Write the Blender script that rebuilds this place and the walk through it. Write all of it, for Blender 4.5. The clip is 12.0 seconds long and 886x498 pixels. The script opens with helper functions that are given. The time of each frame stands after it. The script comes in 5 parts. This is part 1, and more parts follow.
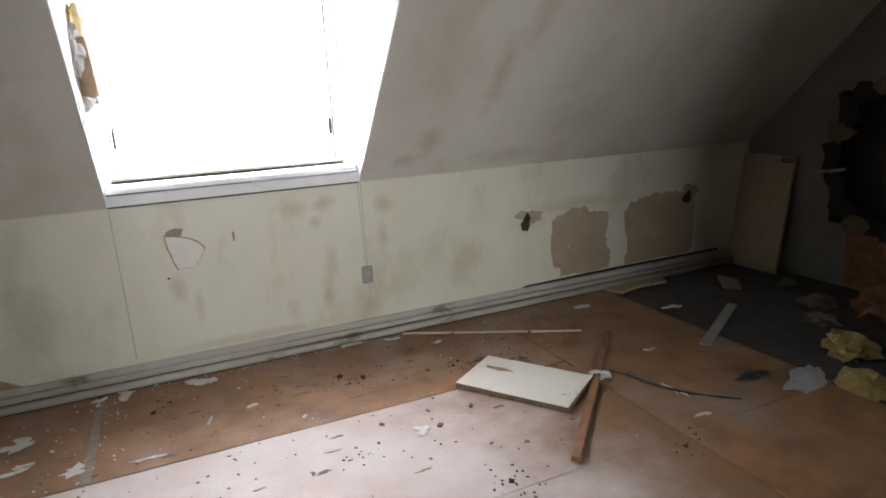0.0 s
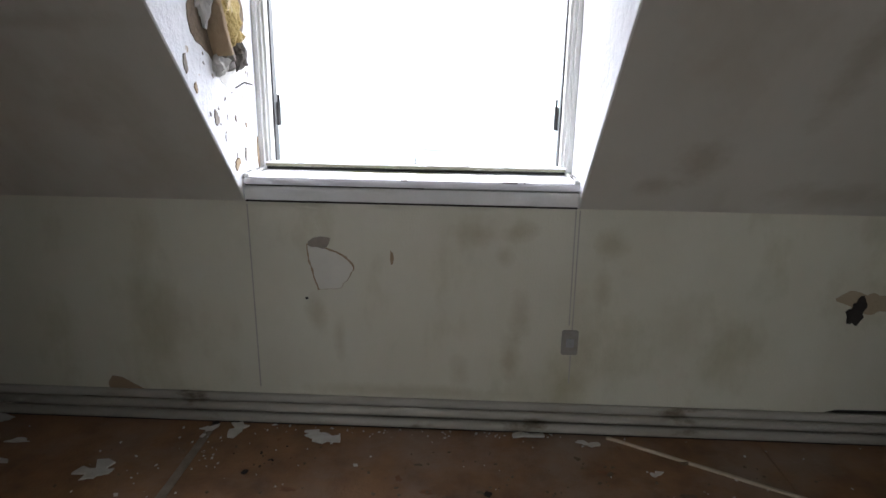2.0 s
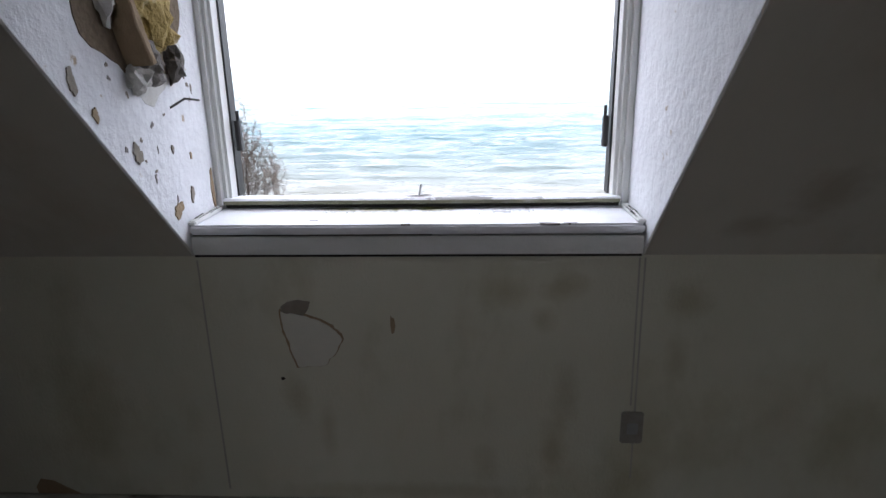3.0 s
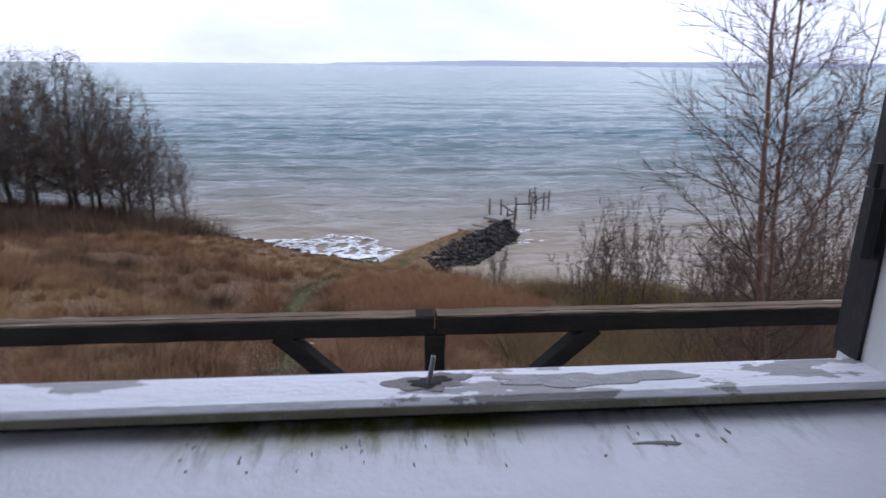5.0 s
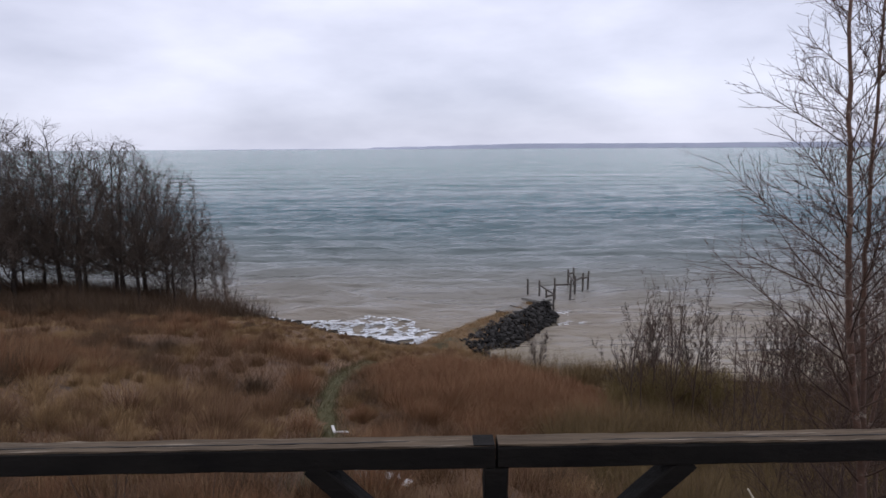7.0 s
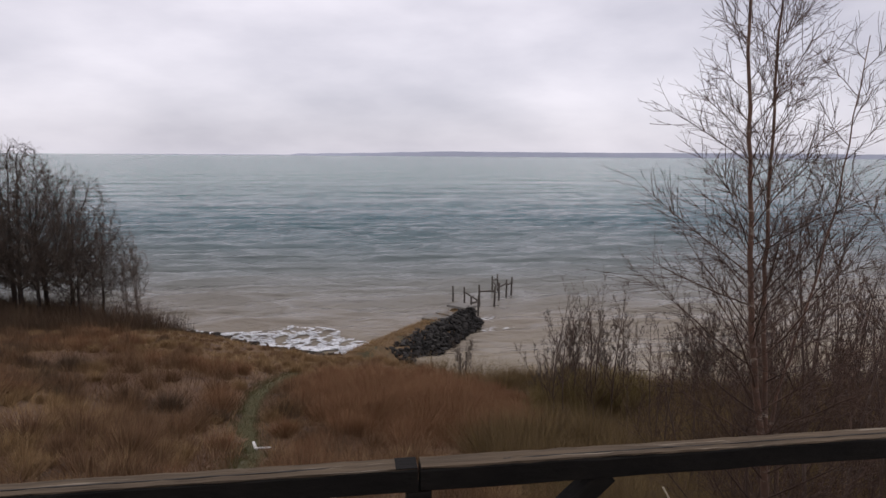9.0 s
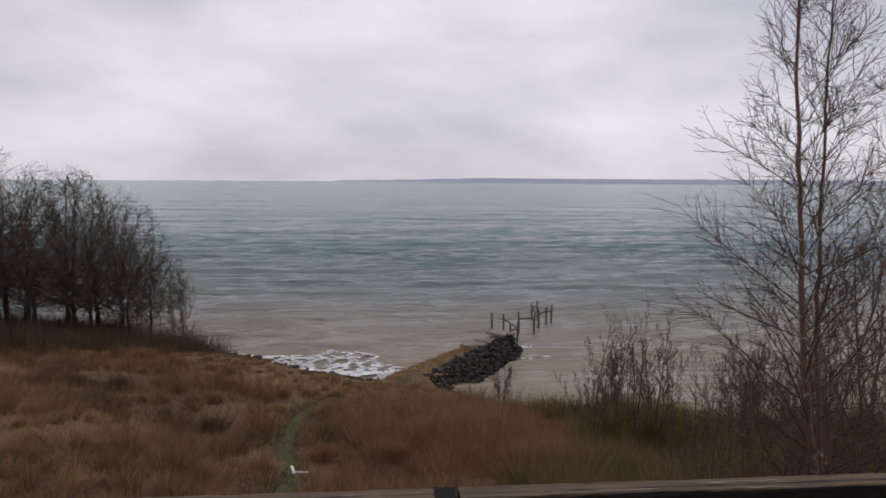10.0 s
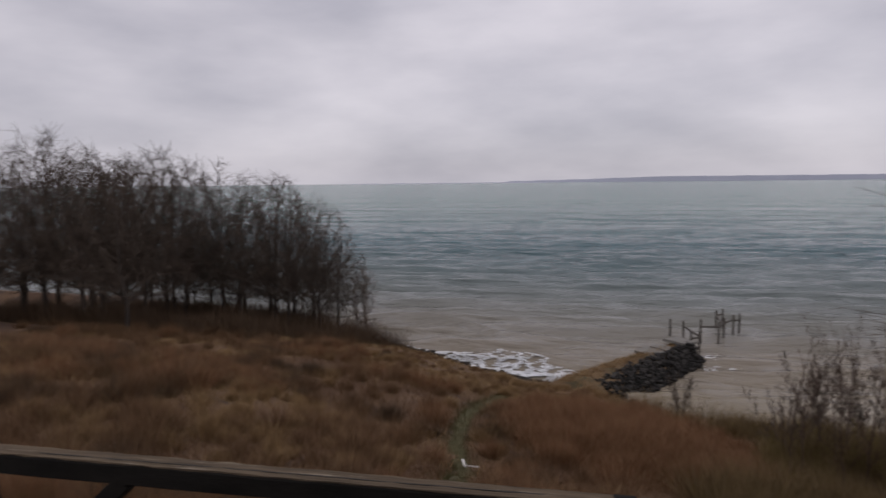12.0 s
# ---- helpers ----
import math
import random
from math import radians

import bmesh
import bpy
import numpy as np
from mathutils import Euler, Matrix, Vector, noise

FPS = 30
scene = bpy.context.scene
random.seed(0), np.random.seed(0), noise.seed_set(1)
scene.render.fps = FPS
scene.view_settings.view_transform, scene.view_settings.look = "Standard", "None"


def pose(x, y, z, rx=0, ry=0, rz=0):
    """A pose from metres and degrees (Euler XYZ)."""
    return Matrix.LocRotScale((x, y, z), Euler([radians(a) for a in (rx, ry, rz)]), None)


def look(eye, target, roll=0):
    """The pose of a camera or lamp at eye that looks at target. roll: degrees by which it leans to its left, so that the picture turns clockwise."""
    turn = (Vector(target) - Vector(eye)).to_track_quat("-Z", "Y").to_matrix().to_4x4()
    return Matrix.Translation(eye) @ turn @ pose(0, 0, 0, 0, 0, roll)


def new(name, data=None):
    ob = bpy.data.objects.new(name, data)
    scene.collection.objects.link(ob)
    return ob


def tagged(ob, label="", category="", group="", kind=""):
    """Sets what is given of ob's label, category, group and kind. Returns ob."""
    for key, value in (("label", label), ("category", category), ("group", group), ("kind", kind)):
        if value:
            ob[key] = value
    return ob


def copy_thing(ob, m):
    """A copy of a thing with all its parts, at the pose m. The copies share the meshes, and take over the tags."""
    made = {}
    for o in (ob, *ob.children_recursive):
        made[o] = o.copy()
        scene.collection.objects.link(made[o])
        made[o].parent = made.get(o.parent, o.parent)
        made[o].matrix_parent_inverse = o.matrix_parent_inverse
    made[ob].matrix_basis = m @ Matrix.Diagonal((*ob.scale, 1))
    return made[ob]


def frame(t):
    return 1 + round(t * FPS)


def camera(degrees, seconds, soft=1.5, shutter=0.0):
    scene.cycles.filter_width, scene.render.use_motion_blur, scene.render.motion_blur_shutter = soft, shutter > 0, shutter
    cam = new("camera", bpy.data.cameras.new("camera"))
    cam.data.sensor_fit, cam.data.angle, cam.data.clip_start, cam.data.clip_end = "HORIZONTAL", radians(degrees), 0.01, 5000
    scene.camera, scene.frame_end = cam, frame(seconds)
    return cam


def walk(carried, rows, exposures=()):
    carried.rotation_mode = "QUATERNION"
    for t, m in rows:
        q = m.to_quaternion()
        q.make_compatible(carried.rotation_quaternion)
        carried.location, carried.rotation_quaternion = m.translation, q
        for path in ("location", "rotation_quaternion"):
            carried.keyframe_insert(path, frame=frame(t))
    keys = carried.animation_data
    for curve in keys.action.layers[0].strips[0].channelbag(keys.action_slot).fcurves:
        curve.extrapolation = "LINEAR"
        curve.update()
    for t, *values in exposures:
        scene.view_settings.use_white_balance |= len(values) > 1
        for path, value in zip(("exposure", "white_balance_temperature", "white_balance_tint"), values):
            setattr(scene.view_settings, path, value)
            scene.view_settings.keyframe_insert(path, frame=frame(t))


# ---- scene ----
# The camera and its walk: attic floor at z 0, the dormer wall's inner face at y 0.
cam = camera(71.2, 12.0, shutter=0.2)
PATH = [
    (0, (-0.353, -3.315, 1.367), (0.432, -1.541, 0.880), -2.9),
    (0.5, (-0.061, -3.161, 1.304), (0.676, -1.415, 0.666), -1.0),
    (1, (0.087, -2.878, 1.314), (0.428, -1.017, 0.666), -1.9),
    (1.5, (0.216, -2.562, 1.338), (0.067, -0.651, 0.766), -3.2),
    (2, (0.206, -2.264, 1.373), (0.137, -0.338, 0.838), 1.0),
    (2.5, (0.175, -1.965, 1.415), (0.149, -0.059, 0.809), -1.3),
    (2.7, (0.179, -1.826, 1.424), (0.085, 0.089, 0.855), -0.7),
    (4.3, (0.003, -0.891, 1.379), (-0.071, 1.011, 0.765), -2.4),
    (4.5, (0.009, -0.756, 1.388), (-0.054, 1.154, 0.797), -0.5),
    (5, (-0.043, -0.454, 1.408), (0.119, 1.455, 0.833), 0.5),
    (5.3, (-0.097, -0.336, 1.420), (0.289, 1.546, 0.864), -0.8),
    (5.5, (-0.079, -0.233, 1.411), (0.326, 1.644, 0.854), -0.3),
    (6, (-0.058, -0.110, 1.427), (-0.111, 1.855, 1.056), 1.0),
    (6.5, (-0.081, -0.043, 1.425), (-0.126, 1.931, 1.105), 1.2),
    (7, (-0.104, -0.090, 1.430), (-0.056, 1.883, 1.105), -0.3),
    (9, (-0.085, -0.048, 1.466), (0.203, 1.908, 1.164), 0.4),
    (9.5, (-0.098, -0.045, 1.468), (-0.035, 1.938, 1.213), 0.2),
    (10, (-0.093, -0.054, 1.472), (0.070, 1.927, 1.253), 0.4),
    (10.5, (-0.080, -0.066, 1.478), (0.221, 1.900, 1.269), 0.5),
    (11, (-0.083, -0.065, 1.476), (0.212, 1.902, 1.269), 1.1),
    (11.5, (-0.094, -0.057, 1.469), (0.052, 1.927, 1.260), 0.7),
    (12, (-0.126, -0.060, 1.461), (-0.508, 1.891, 1.245), -0.6),
]
EXPOSURES = [(0, 5.2, 6350, 9), (0.5, 4.65, 6300, 9), (1, 4.7, 6300, 9), (1.5, 4.45, 6250, 9), (2, 3.75, 6300, 9), (2.5, 3.2, 6250, 10), (2.7, 2.9, 6200, 10), (4.3, 1.3, 5600, 14), (4.5, 1.12, 5600, 14), (5, 0.85, 5600, 16), (5.5, 0.7, 5650, 16), (6.5, 0.42, 5950, 16), (7, 0.3, 6000, 16), (9, 0.2, 6550, 17), (10.5, 0.0, 6600, 17), (11, -0.08, 6600, 17), (11.5, -0.12, 6600, 17), (12, -0.2, 6600, 17)]
walk(cam, [(t, look(eye, target, roll)) for t, eye, target, roll in PATH], EXPOSURES)

# ---- light: an overcast day ----
world = bpy.data.worlds.new("overcast_sky")
scene.world = world
world.use_nodes = True
wn, wl = world.node_tree.nodes, world.node_tree.links
wn.clear()
w_out = wn.new("ShaderNodeOutputWorld")
w_bg = wn.new("ShaderNodeBackground")
w_sky = wn.new("ShaderNodeTexSky")
w_sky.sky_type, w_sky.sun_disc = "NISHITA", False
w_sky.sun_elevation, w_sky.sun_rotation = radians(28), radians(200)
w_tc = wn.new("ShaderNodeTexCoord")
w_map = wn.new("ShaderNodeMapping")
w_map.inputs["Scale"].default_value = (1.3, 1.3, 3.8)
w_noise = wn.new("ShaderNodeTexNoise")
w_noise.inputs["Scale"].default_value, w_noise.inputs["Detail"].default_value = 1.7, 9.0
w_noise.inputs["Roughness"].default_value = 0.5
w_ramp = wn.new("ShaderNodeValToRGB")
w_ramp.color_ramp.elements[0].position, w_ramp.color_ramp.elements[0].color = 0.34, (4.9, 5.0, 5.6, 1)
w_ramp.color_ramp.elements[1].position, w_ramp.color_ramp.elements[1].color = 0.64, (7.7, 7.7, 8.2, 1)
w_mix = wn.new("ShaderNodeMix")
w_mix.data_type = "RGBA"
w_mix.inputs["Factor"].default_value = 0.93
wl.new(w_tc.outputs["Generated"], w_map.inputs["Vector"])
wl.new(w_map.outputs["Vector"], w_noise.inputs["Vector"])
wl.new(w_noise.outputs["Fac"], w_ramp.inputs["Fac"])
wl.new(w_sky.outputs["Color"], w_mix.inputs["A"])
wl.new(w_ramp.outputs["Color"], w_mix.inputs["B"])
w_sep, w_high, w_gain = wn.new("ShaderNodeSeparateXYZ"), wn.new("ShaderNodeMapRange"), wn.new("ShaderNodeVectorMath")
w_high.inputs["From Min"].default_value, w_high.inputs["From Max"].default_value = 0.22, 1.0
w_high.inputs["To Min"].default_value, w_high.inputs["To Max"].default_value = 1.0, 1.55
w_gain.operation = "SCALE"
wl.new(w_tc.outputs["Generated"], w_sep.inputs["Vector"])
wl.new(w_sep.outputs["Z"], w_high.inputs["Value"])
wl.new(w_mix.outputs["Result"], w_gain.inputs[0])
wl.new(w_high.outputs["Result"], w_gain.inputs["Scale"])
wl.new(w_gain.outputs["Vector"], w_bg.inputs["Color"])
w_bg.inputs["Strength"].default_value = 0.1
wl.new(w_bg.outputs["Background"], w_out.inputs["Surface"])

sun = new("sun", bpy.data.lights.new("sun", "SUN"))
sun.data.energy, sun.data.angle, sun.data.color = 0.3, radians(25), (1, 0.97, 0.92)
sun.matrix_world = look((0, 0, 30), (-6, 14, 0))

# added lamp in an assumed, unseen landing window, to light the room from behind
back = bpy.data.lights.new("added_back_light", "AREA")
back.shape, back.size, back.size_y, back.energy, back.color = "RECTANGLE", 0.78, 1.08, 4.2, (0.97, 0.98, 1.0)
new("added_back_light", back).matrix_world = look((0.3, -7.66, 1.5), (0.3, 0, 1.3))

# ---- materials ----


def surface(name, base, second, scale=4.0, rough=0.8, bump=0.3, fine=60.0, third=None, cover=0.55, spread=0.12, blot=1.2, metal=0.0, stretch=(1, 1, 1), random_shift=0.0, spec=0.4, fade=None):
    """Two tones of grain, an optional stain colour in blots, and fine relief, in metres."""
    m = bpy.data.materials.new(name)
    m.use_nodes = True
    n, l = m.node_tree.nodes, m.node_tree.links
    b = n["Principled BSDF"]
    b.inputs["Roughness"].default_value, b.inputs["Metallic"].default_value = rough, metal
    b.inputs["Specular IOR Level"].default_value = spec
    tc, mp = n.new("ShaderNodeTexCoord"), n.new("ShaderNodeMapping")
    mp.inputs["Scale"].default_value = stretch
    l.new(tc.outputs["Object"], mp.inputs["Vector"])
    vec = mp.outputs["Vector"]

    def noise_at(sc, detail=5.0, ro=0.6):
        t = n.new("ShaderNodeTexNoise")
        t.inputs["Scale"].default_value, t.inputs["Detail"].default_value, t.inputs["Roughness"].default_value = sc, detail, ro
        l.new(vec, t.inputs["Vector"])
        return t.outputs["Fac"]

    def ramp(fac, a, c):
        r = n.new("ShaderNodeMapRange")
        r.inputs["From Min"].default_value, r.inputs["From Max"].default_value = a, c
        l.new(fac, r.inputs["Value"])
        return r.outputs["Result"]

    def mixed(fac, a, c):
        x = n.new("ShaderNodeMix")
        x.data_type = "RGBA"
        for socket, v in ((x.inputs["Factor"], fac), (x.inputs["A"], a), (x.inputs["B"], c)):
            if isinstance(v, (tuple, float, int)):
                socket.default_value = (*v, 1) if isinstance(v, tuple) else v
            else:
                l.new(v, socket)
        return x.outputs["Result"]

    col = mixed(ramp(noise_at(scale), 0.3, 0.7), base, second)
    if third:
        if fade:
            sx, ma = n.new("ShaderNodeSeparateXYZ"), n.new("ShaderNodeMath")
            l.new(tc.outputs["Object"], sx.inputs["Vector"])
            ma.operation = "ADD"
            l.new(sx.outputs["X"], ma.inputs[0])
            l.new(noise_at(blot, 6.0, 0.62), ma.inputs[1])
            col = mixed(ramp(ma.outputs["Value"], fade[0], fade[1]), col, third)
        else:
            col = mixed(ramp(noise_at(blot, 6.0, 0.62), cover, cover + spread), col, third)
    if random_shift:
        info, hs = n.new("ShaderNodeObjectInfo"), n.new("ShaderNodeHueSaturation")
        r = n.new("ShaderNodeMapRange")
        r.inputs["To Min"].default_value, r.inputs["To Max"].default_value = 1 - random_shift, 1 + random_shift
        l.new(info.outputs["Random"], r.inputs["Value"])
        l.new(r.outputs["Result"], hs.inputs["Value"])
        l.new(col, hs.inputs["Color"])
        col = hs.outputs["Color"]
    l.new(col, b.inputs["Base Color"])
    if bump:
        bp = n.new("ShaderNodeBump")
        bp.inputs["Strength"].default_value, bp.inputs["Distance"].default_value = bump, 0.01
        l.new(noise_at(fine, 4.0), bp.inputs["Height"])
        l.new(bp.outputs["Normal"], b.inputs["Normal"])
    return m


def stems(name, tones, rough=0.85):
    """Dry stems and twigs: each island takes its own tone."""
    m = bpy.data.materials.new(name)
    m.use_nodes = True
    n, l = m.node_tree.nodes, m.node_tree.links
    b = n["Principled BSDF"]
    b.inputs["Roughness"].default_value, b.inputs["Specular IOR Level"].default_value = rough, 0.2
    g, r = n.new("ShaderNodeNewGeometry"), n.new("ShaderNodeValToRGB")
    els = r.color_ramp.elements
    while len(els) < len(tones):
        els.new(0.5)
    for i, c in enumerate(tones):
        els[i].position, els[i].color = i / (len(tones) - 1), (*c, 1)
    l.new(g.outputs["Random Per Island"], r.inputs["Fac"])
    l.new(r.outputs["Color"], b.inputs["Base Color"])
    return m


M_WALL = surface("stained_wallpaper", (0.67, 0.655, 0.545), (0.61, 0.59, 0.465), 2.5, 0.85, 0.25, 120, (0.43, 0.40, 0.27), 0.53, 0.26, 2.6, stretch=(1, 1, 0.6))
M_SLOPE = surface("stained_slope_paper", (0.60, 0.585, 0.52), (0.54, 0.52, 0.45), 2.0, 0.85, 0.1, 90, (0.47, 0.43, 0.35), 0.50, 0.22, 1.9, stretch=(1, 0.6, 0.6))
M_CHEEK = surface("flaking_white_paint", (0.80, 0.80, 0.82), (0.72, 0.72, 0.74), 6, 0.7, 0.6, 30, (0.45, 0.36, 0.27), 0.655, 0.03, 11)
M_FRAME = surface("worn_white_gloss", (0.74, 0.74, 0.72), (0.66, 0.66, 0.62), 8, 0.5, 0.2, 60, (0.28, 0.26, 0.2), 0.70, 0.03, 7)
M_SILL = surface("weathered_white_sill", (0.86, 0.86, 0.88), (0.78, 0.78, 0.79), 10, 0.5, 0.3, 70, (0.5, 0.49, 0.45), 0.70, 0.04, 12)
M_LICHEN = surface("lichened_edge_wood", (0.30, 0.29, 0.20), (0.21, 0.20, 0.14), 14, 0.9, 0.5, 90, (0.42, 0.41, 0.36), 0.56, 0.1, 8)
M_GREYWOOD = surface("bare_grey_wood", (0.30, 0.28, 0.26), (0.20, 0.18, 0.17), 20, 0.85, 0.5, 80)
M_WORN = surface("worn_paint_wood", (0.43, 0.42, 0.41), (0.31, 0.30, 0.285), 30, 0.8, 0.5, 90)
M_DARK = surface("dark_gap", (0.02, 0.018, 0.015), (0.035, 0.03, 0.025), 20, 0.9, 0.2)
M_BLACK = surface("black_paint", (0.02, 0.02, 0.022), (0.035, 0.033, 0.03), 25, 0.5, 0.2)
M_SKIRT = surface("dirty_cream_skirting", (0.48, 0.46, 0.41), (0.36, 0.335, 0.28), 6, 0.6, 0.2, 60, (0.16, 0.13, 0.09), 0.62, 0.08, 6, stretch=(0.5, 1, 1))
M_BOARD = surface("brown_hardboard", (0.31, 0.165, 0.076), (0.15, 0.078, 0.038), 5.5, 0.5, 0.25, 70, (0.28, 0.205, 0.155), 0.48, 0.22, 2.2)
# pale dust plus window light put into the tone, fading to brown along x
M_PALE = surface("dusty_window_lit_hardboard", (0.58, 0.52, 0.49), (0.46, 0.36, 0.30), 2.6, 0.55, 0.25, 70, (0.20, 0.11, 0.055), blot=2.6, fade=(1.05, 1.75))
M_CARPET = surface("grey_felt", (0.09, 0.085, 0.08), (0.06, 0.055, 0.052), 12, 0.95, 0.7, 160, (0.15, 0.13, 0.11), 0.6, 0.15, 3)
M_TAPE = surface("glue_strip", (0.32, 0.285, 0.235), (0.2, 0.17, 0.135), 14, 0.8, 0.4, 60)
M_PLASTER = surface("plaster_flake", (0.68, 0.67, 0.64), (0.56, 0.54, 0.5), 20, 0.85, 0.4, 80)
M_BARE = surface("bare_brown_plaster", (0.36, 0.27, 0.17), (0.28, 0.2, 0.12), 5, 0.9, 0.5, 60, (0.5, 0.44, 0.34), 0.64, 0.1, 7)
M_TAN = surface("tan_bare_plaster", (0.43, 0.35, 0.24), (0.35, 0.28, 0.185), 5, 0.9, 0.5, 60, (0.52, 0.47, 0.37), 0.6, 0.12, 7)
M_FLAP = surface("cream_paper_flap", (0.70, 0.68, 0.60), (0.63, 0.61, 0.53), 9, 0.85, 0.3, 90)
M_PLY = surface("pale_plywood", (0.42, 0.34, 0.24), (0.36, 0.28, 0.19), 6, 0.6, 0.15, 50, stretch=(1, 6, 1))
M_LAM = surface("cream_laminate", (0.70, 0.66, 0.58), (0.64, 0.60, 0.52), 5, 0.45, 0.1, 50, (0.32, 0.24, 0.16), 0.68, 0.05, 6)
# also colours the painted shade between the skirting pipes
M_CHIP_SHADE = surface("chipboard_and_gap_shade", (0.2, 0.15, 0.1), (0.12, 0.09, 0.06), 60, 0.9, 0.4)
M_STICK = surface("brown_batten_wood", (0.26, 0.13, 0.065), (0.17, 0.08, 0.04), 18, 0.7, 0.3, 60)
M_LATH = surface("pale_lath", (0.60, 0.53, 0.41), (0.5, 0.42, 0.3), 18, 0.7, 0.3, 60)
M_GREYSTRIP = surface("grey_strip", (0.36, 0.36, 0.36), (0.28, 0.28, 0.28), 14, 0.5, 0.2)
M_WOOL = surface("yellow_mineral_wool", (0.40, 0.30, 0.11), (0.32, 0.23, 0.075), 14, 0.95, 1.0, 60, (0.5, 0.42, 0.27), 0.55, 0.1, 12)
M_RUBBLE = surface("dirty_rubble", (0.24, 0.225, 0.205), (0.13, 0.115, 0.10), 12, 0.9, 0.8, 50, (0.34, 0.32, 0.3), 0.6, 0.08, 9)
M_PAPER = surface("crumpled_paper", (0.46, 0.46, 0.46), (0.34, 0.34, 0.35), 14, 0.8, 0.5, 40)
M_SOCKET = surface("dirty_grey_plate", (0.30, 0.29, 0.25), (0.24, 0.22, 0.19), 40, 0.5, 0.1)
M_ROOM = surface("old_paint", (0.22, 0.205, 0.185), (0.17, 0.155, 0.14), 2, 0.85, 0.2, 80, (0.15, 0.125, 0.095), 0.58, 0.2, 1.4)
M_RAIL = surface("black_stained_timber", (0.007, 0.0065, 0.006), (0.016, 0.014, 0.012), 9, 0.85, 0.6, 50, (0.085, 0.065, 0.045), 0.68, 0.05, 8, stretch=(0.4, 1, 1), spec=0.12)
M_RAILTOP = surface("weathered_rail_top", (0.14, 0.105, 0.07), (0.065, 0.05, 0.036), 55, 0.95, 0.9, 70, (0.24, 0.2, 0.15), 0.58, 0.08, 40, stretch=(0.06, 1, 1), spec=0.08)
M_TILE = surface("old_clay_tile", (0.15, 0.082, 0.07), (0.085, 0.062, 0.06), 9, 0.85, 0.5, 50, (0.24, 0.19, 0.165), 0.6, 0.1, 10, random_shift=0.45)
M_HOUSE = surface("render_wall", (0.5, 0.47, 0.42), (0.4, 0.38, 0.34), 2, 0.9, 0.4, 40)
M_GROUND = surface("dead_grass_ground", (0.085, 0.045, 0.026), (0.13, 0.078, 0.04), 0.35, 0.95, 0.8, 6, (0.055, 0.034, 0.022), 0.54, 0.1, 0.8)
M_SHORE = surface("pale_shore_grass", (0.17, 0.105, 0.052), (0.10, 0.066, 0.034), 0.8, 0.95, 0.8, 8, (0.07, 0.06, 0.03), 0.52, 0.1, 0.9)
M_ROCK = surface("wet_dark_rock", (0.022, 0.021, 0.019), (0.042, 0.038, 0.034), 3, 0.9, 0.8, 9, (0.12, 0.105, 0.09), 0.66, 0.05, 2, random_shift=0.55, spec=0.15)
M_SLAB = surface("weathered_concrete", (0.19, 0.175, 0.15), (0.125, 0.118, 0.102), 2, 0.85, 0.4, 20)
M_POST = surface("wet_timber", (0.05, 0.042, 0.036), (0.09, 0.075, 0.06), 5, 0.8, 0.4, 20)
M_PATH = surface("trodden_green_path", (0.054, 0.052, 0.018), (0.08, 0.066, 0.028), 1.5, 1.0, 0.5, 30, (0.10, 0.07, 0.036), 0.56, 0.12, 1.2)
M_FOAM = surface("sea_foam", (0.75, 0.76, 0.76), (0.6, 0.6, 0.6), 3, 0.8, 0.3, 10)
M_FAR = surface("hazy_far_coast", (0.34, 0.36, 0.43), (0.38, 0.395, 0.46), 0.01, 0.95, 0.0)
M_LITTER = surface("pale_board_litter", (0.6, 0.58, 0.54), (0.5, 0.48, 0.45), 8, 0.8, 0.2)
M_BIRCHBARK = surface("birch_bark", (0.155, 0.085, 0.055), (0.09, 0.055, 0.04), 6, 0.75, 0.4, 30, (0.31, 0.255, 0.2), 0.58, 0.08, 5, stretch=(1, 1, 2.5))
M_BARK = surface("grey_bark", (0.055, 0.042, 0.033), (0.036, 0.028, 0.023), 5, 0.9, 0.6, 25)
M_TWIG = stems("bare_twigs", [(0.045, 0.03, 0.023), (0.095, 0.057, 0.04), (0.07, 0.046, 0.033)])
M_SAPBARK = surface("reddish_sapling_bark", (0.085, 0.053, 0.038), (0.06, 0.04, 0.03), 5, 0.85, 0.3, 30, (0.14, 0.11, 0.085), 0.62, 0.08, 5)
M_FARTWIG = stems("grey_brown_twigs", [(0.058, 0.043, 0.032), (0.088, 0.066, 0.05), (0.07, 0.053, 0.041)])
M_PALETWIG = stems("pale_twigs", [(0.12, 0.095, 0.078), (0.165, 0.13, 0.105), (0.09, 0.072, 0.06)])
M_STEMS = stems("russet_stems", [(0.075, 0.037, 0.02), (0.14, 0.074, 0.038), (0.20, 0.13, 0.068), (0.105, 0.053, 0.029)])
M_RED = stems("red_thicket_twigs", [(0.115, 0.053, 0.028), (0.215, 0.105, 0.052), (0.165, 0.09, 0.045), (0.26, 0.157, 0.08)])
M_OLIVE = stems("olive_thicket_twigs", [(0.10, 0.070, 0.031), (0.19, 0.132, 0.055), (0.13, 0.088, 0.043), (0.092, 0.06, 0.034)])
M_HAY = stems("pale_grass_blades", [(0.33, 0.215, 0.10), (0.23, 0.14, 0.065), (0.14, 0.085, 0.04), (0.40, 0.28, 0.145)])
M_GREEN = stems("short_green_grass", [(0.04, 0.044, 0.013), (0.06, 0.062, 0.019), (0.085, 0.074, 0.028), (0.11, 0.08, 0.036)])
M_YELLOWTWIG = stems("yellow_green_twigs", [(0.14, 0.10, 0.038), (0.20, 0.15, 0.06), (0.11, 0.075, 0.034)])
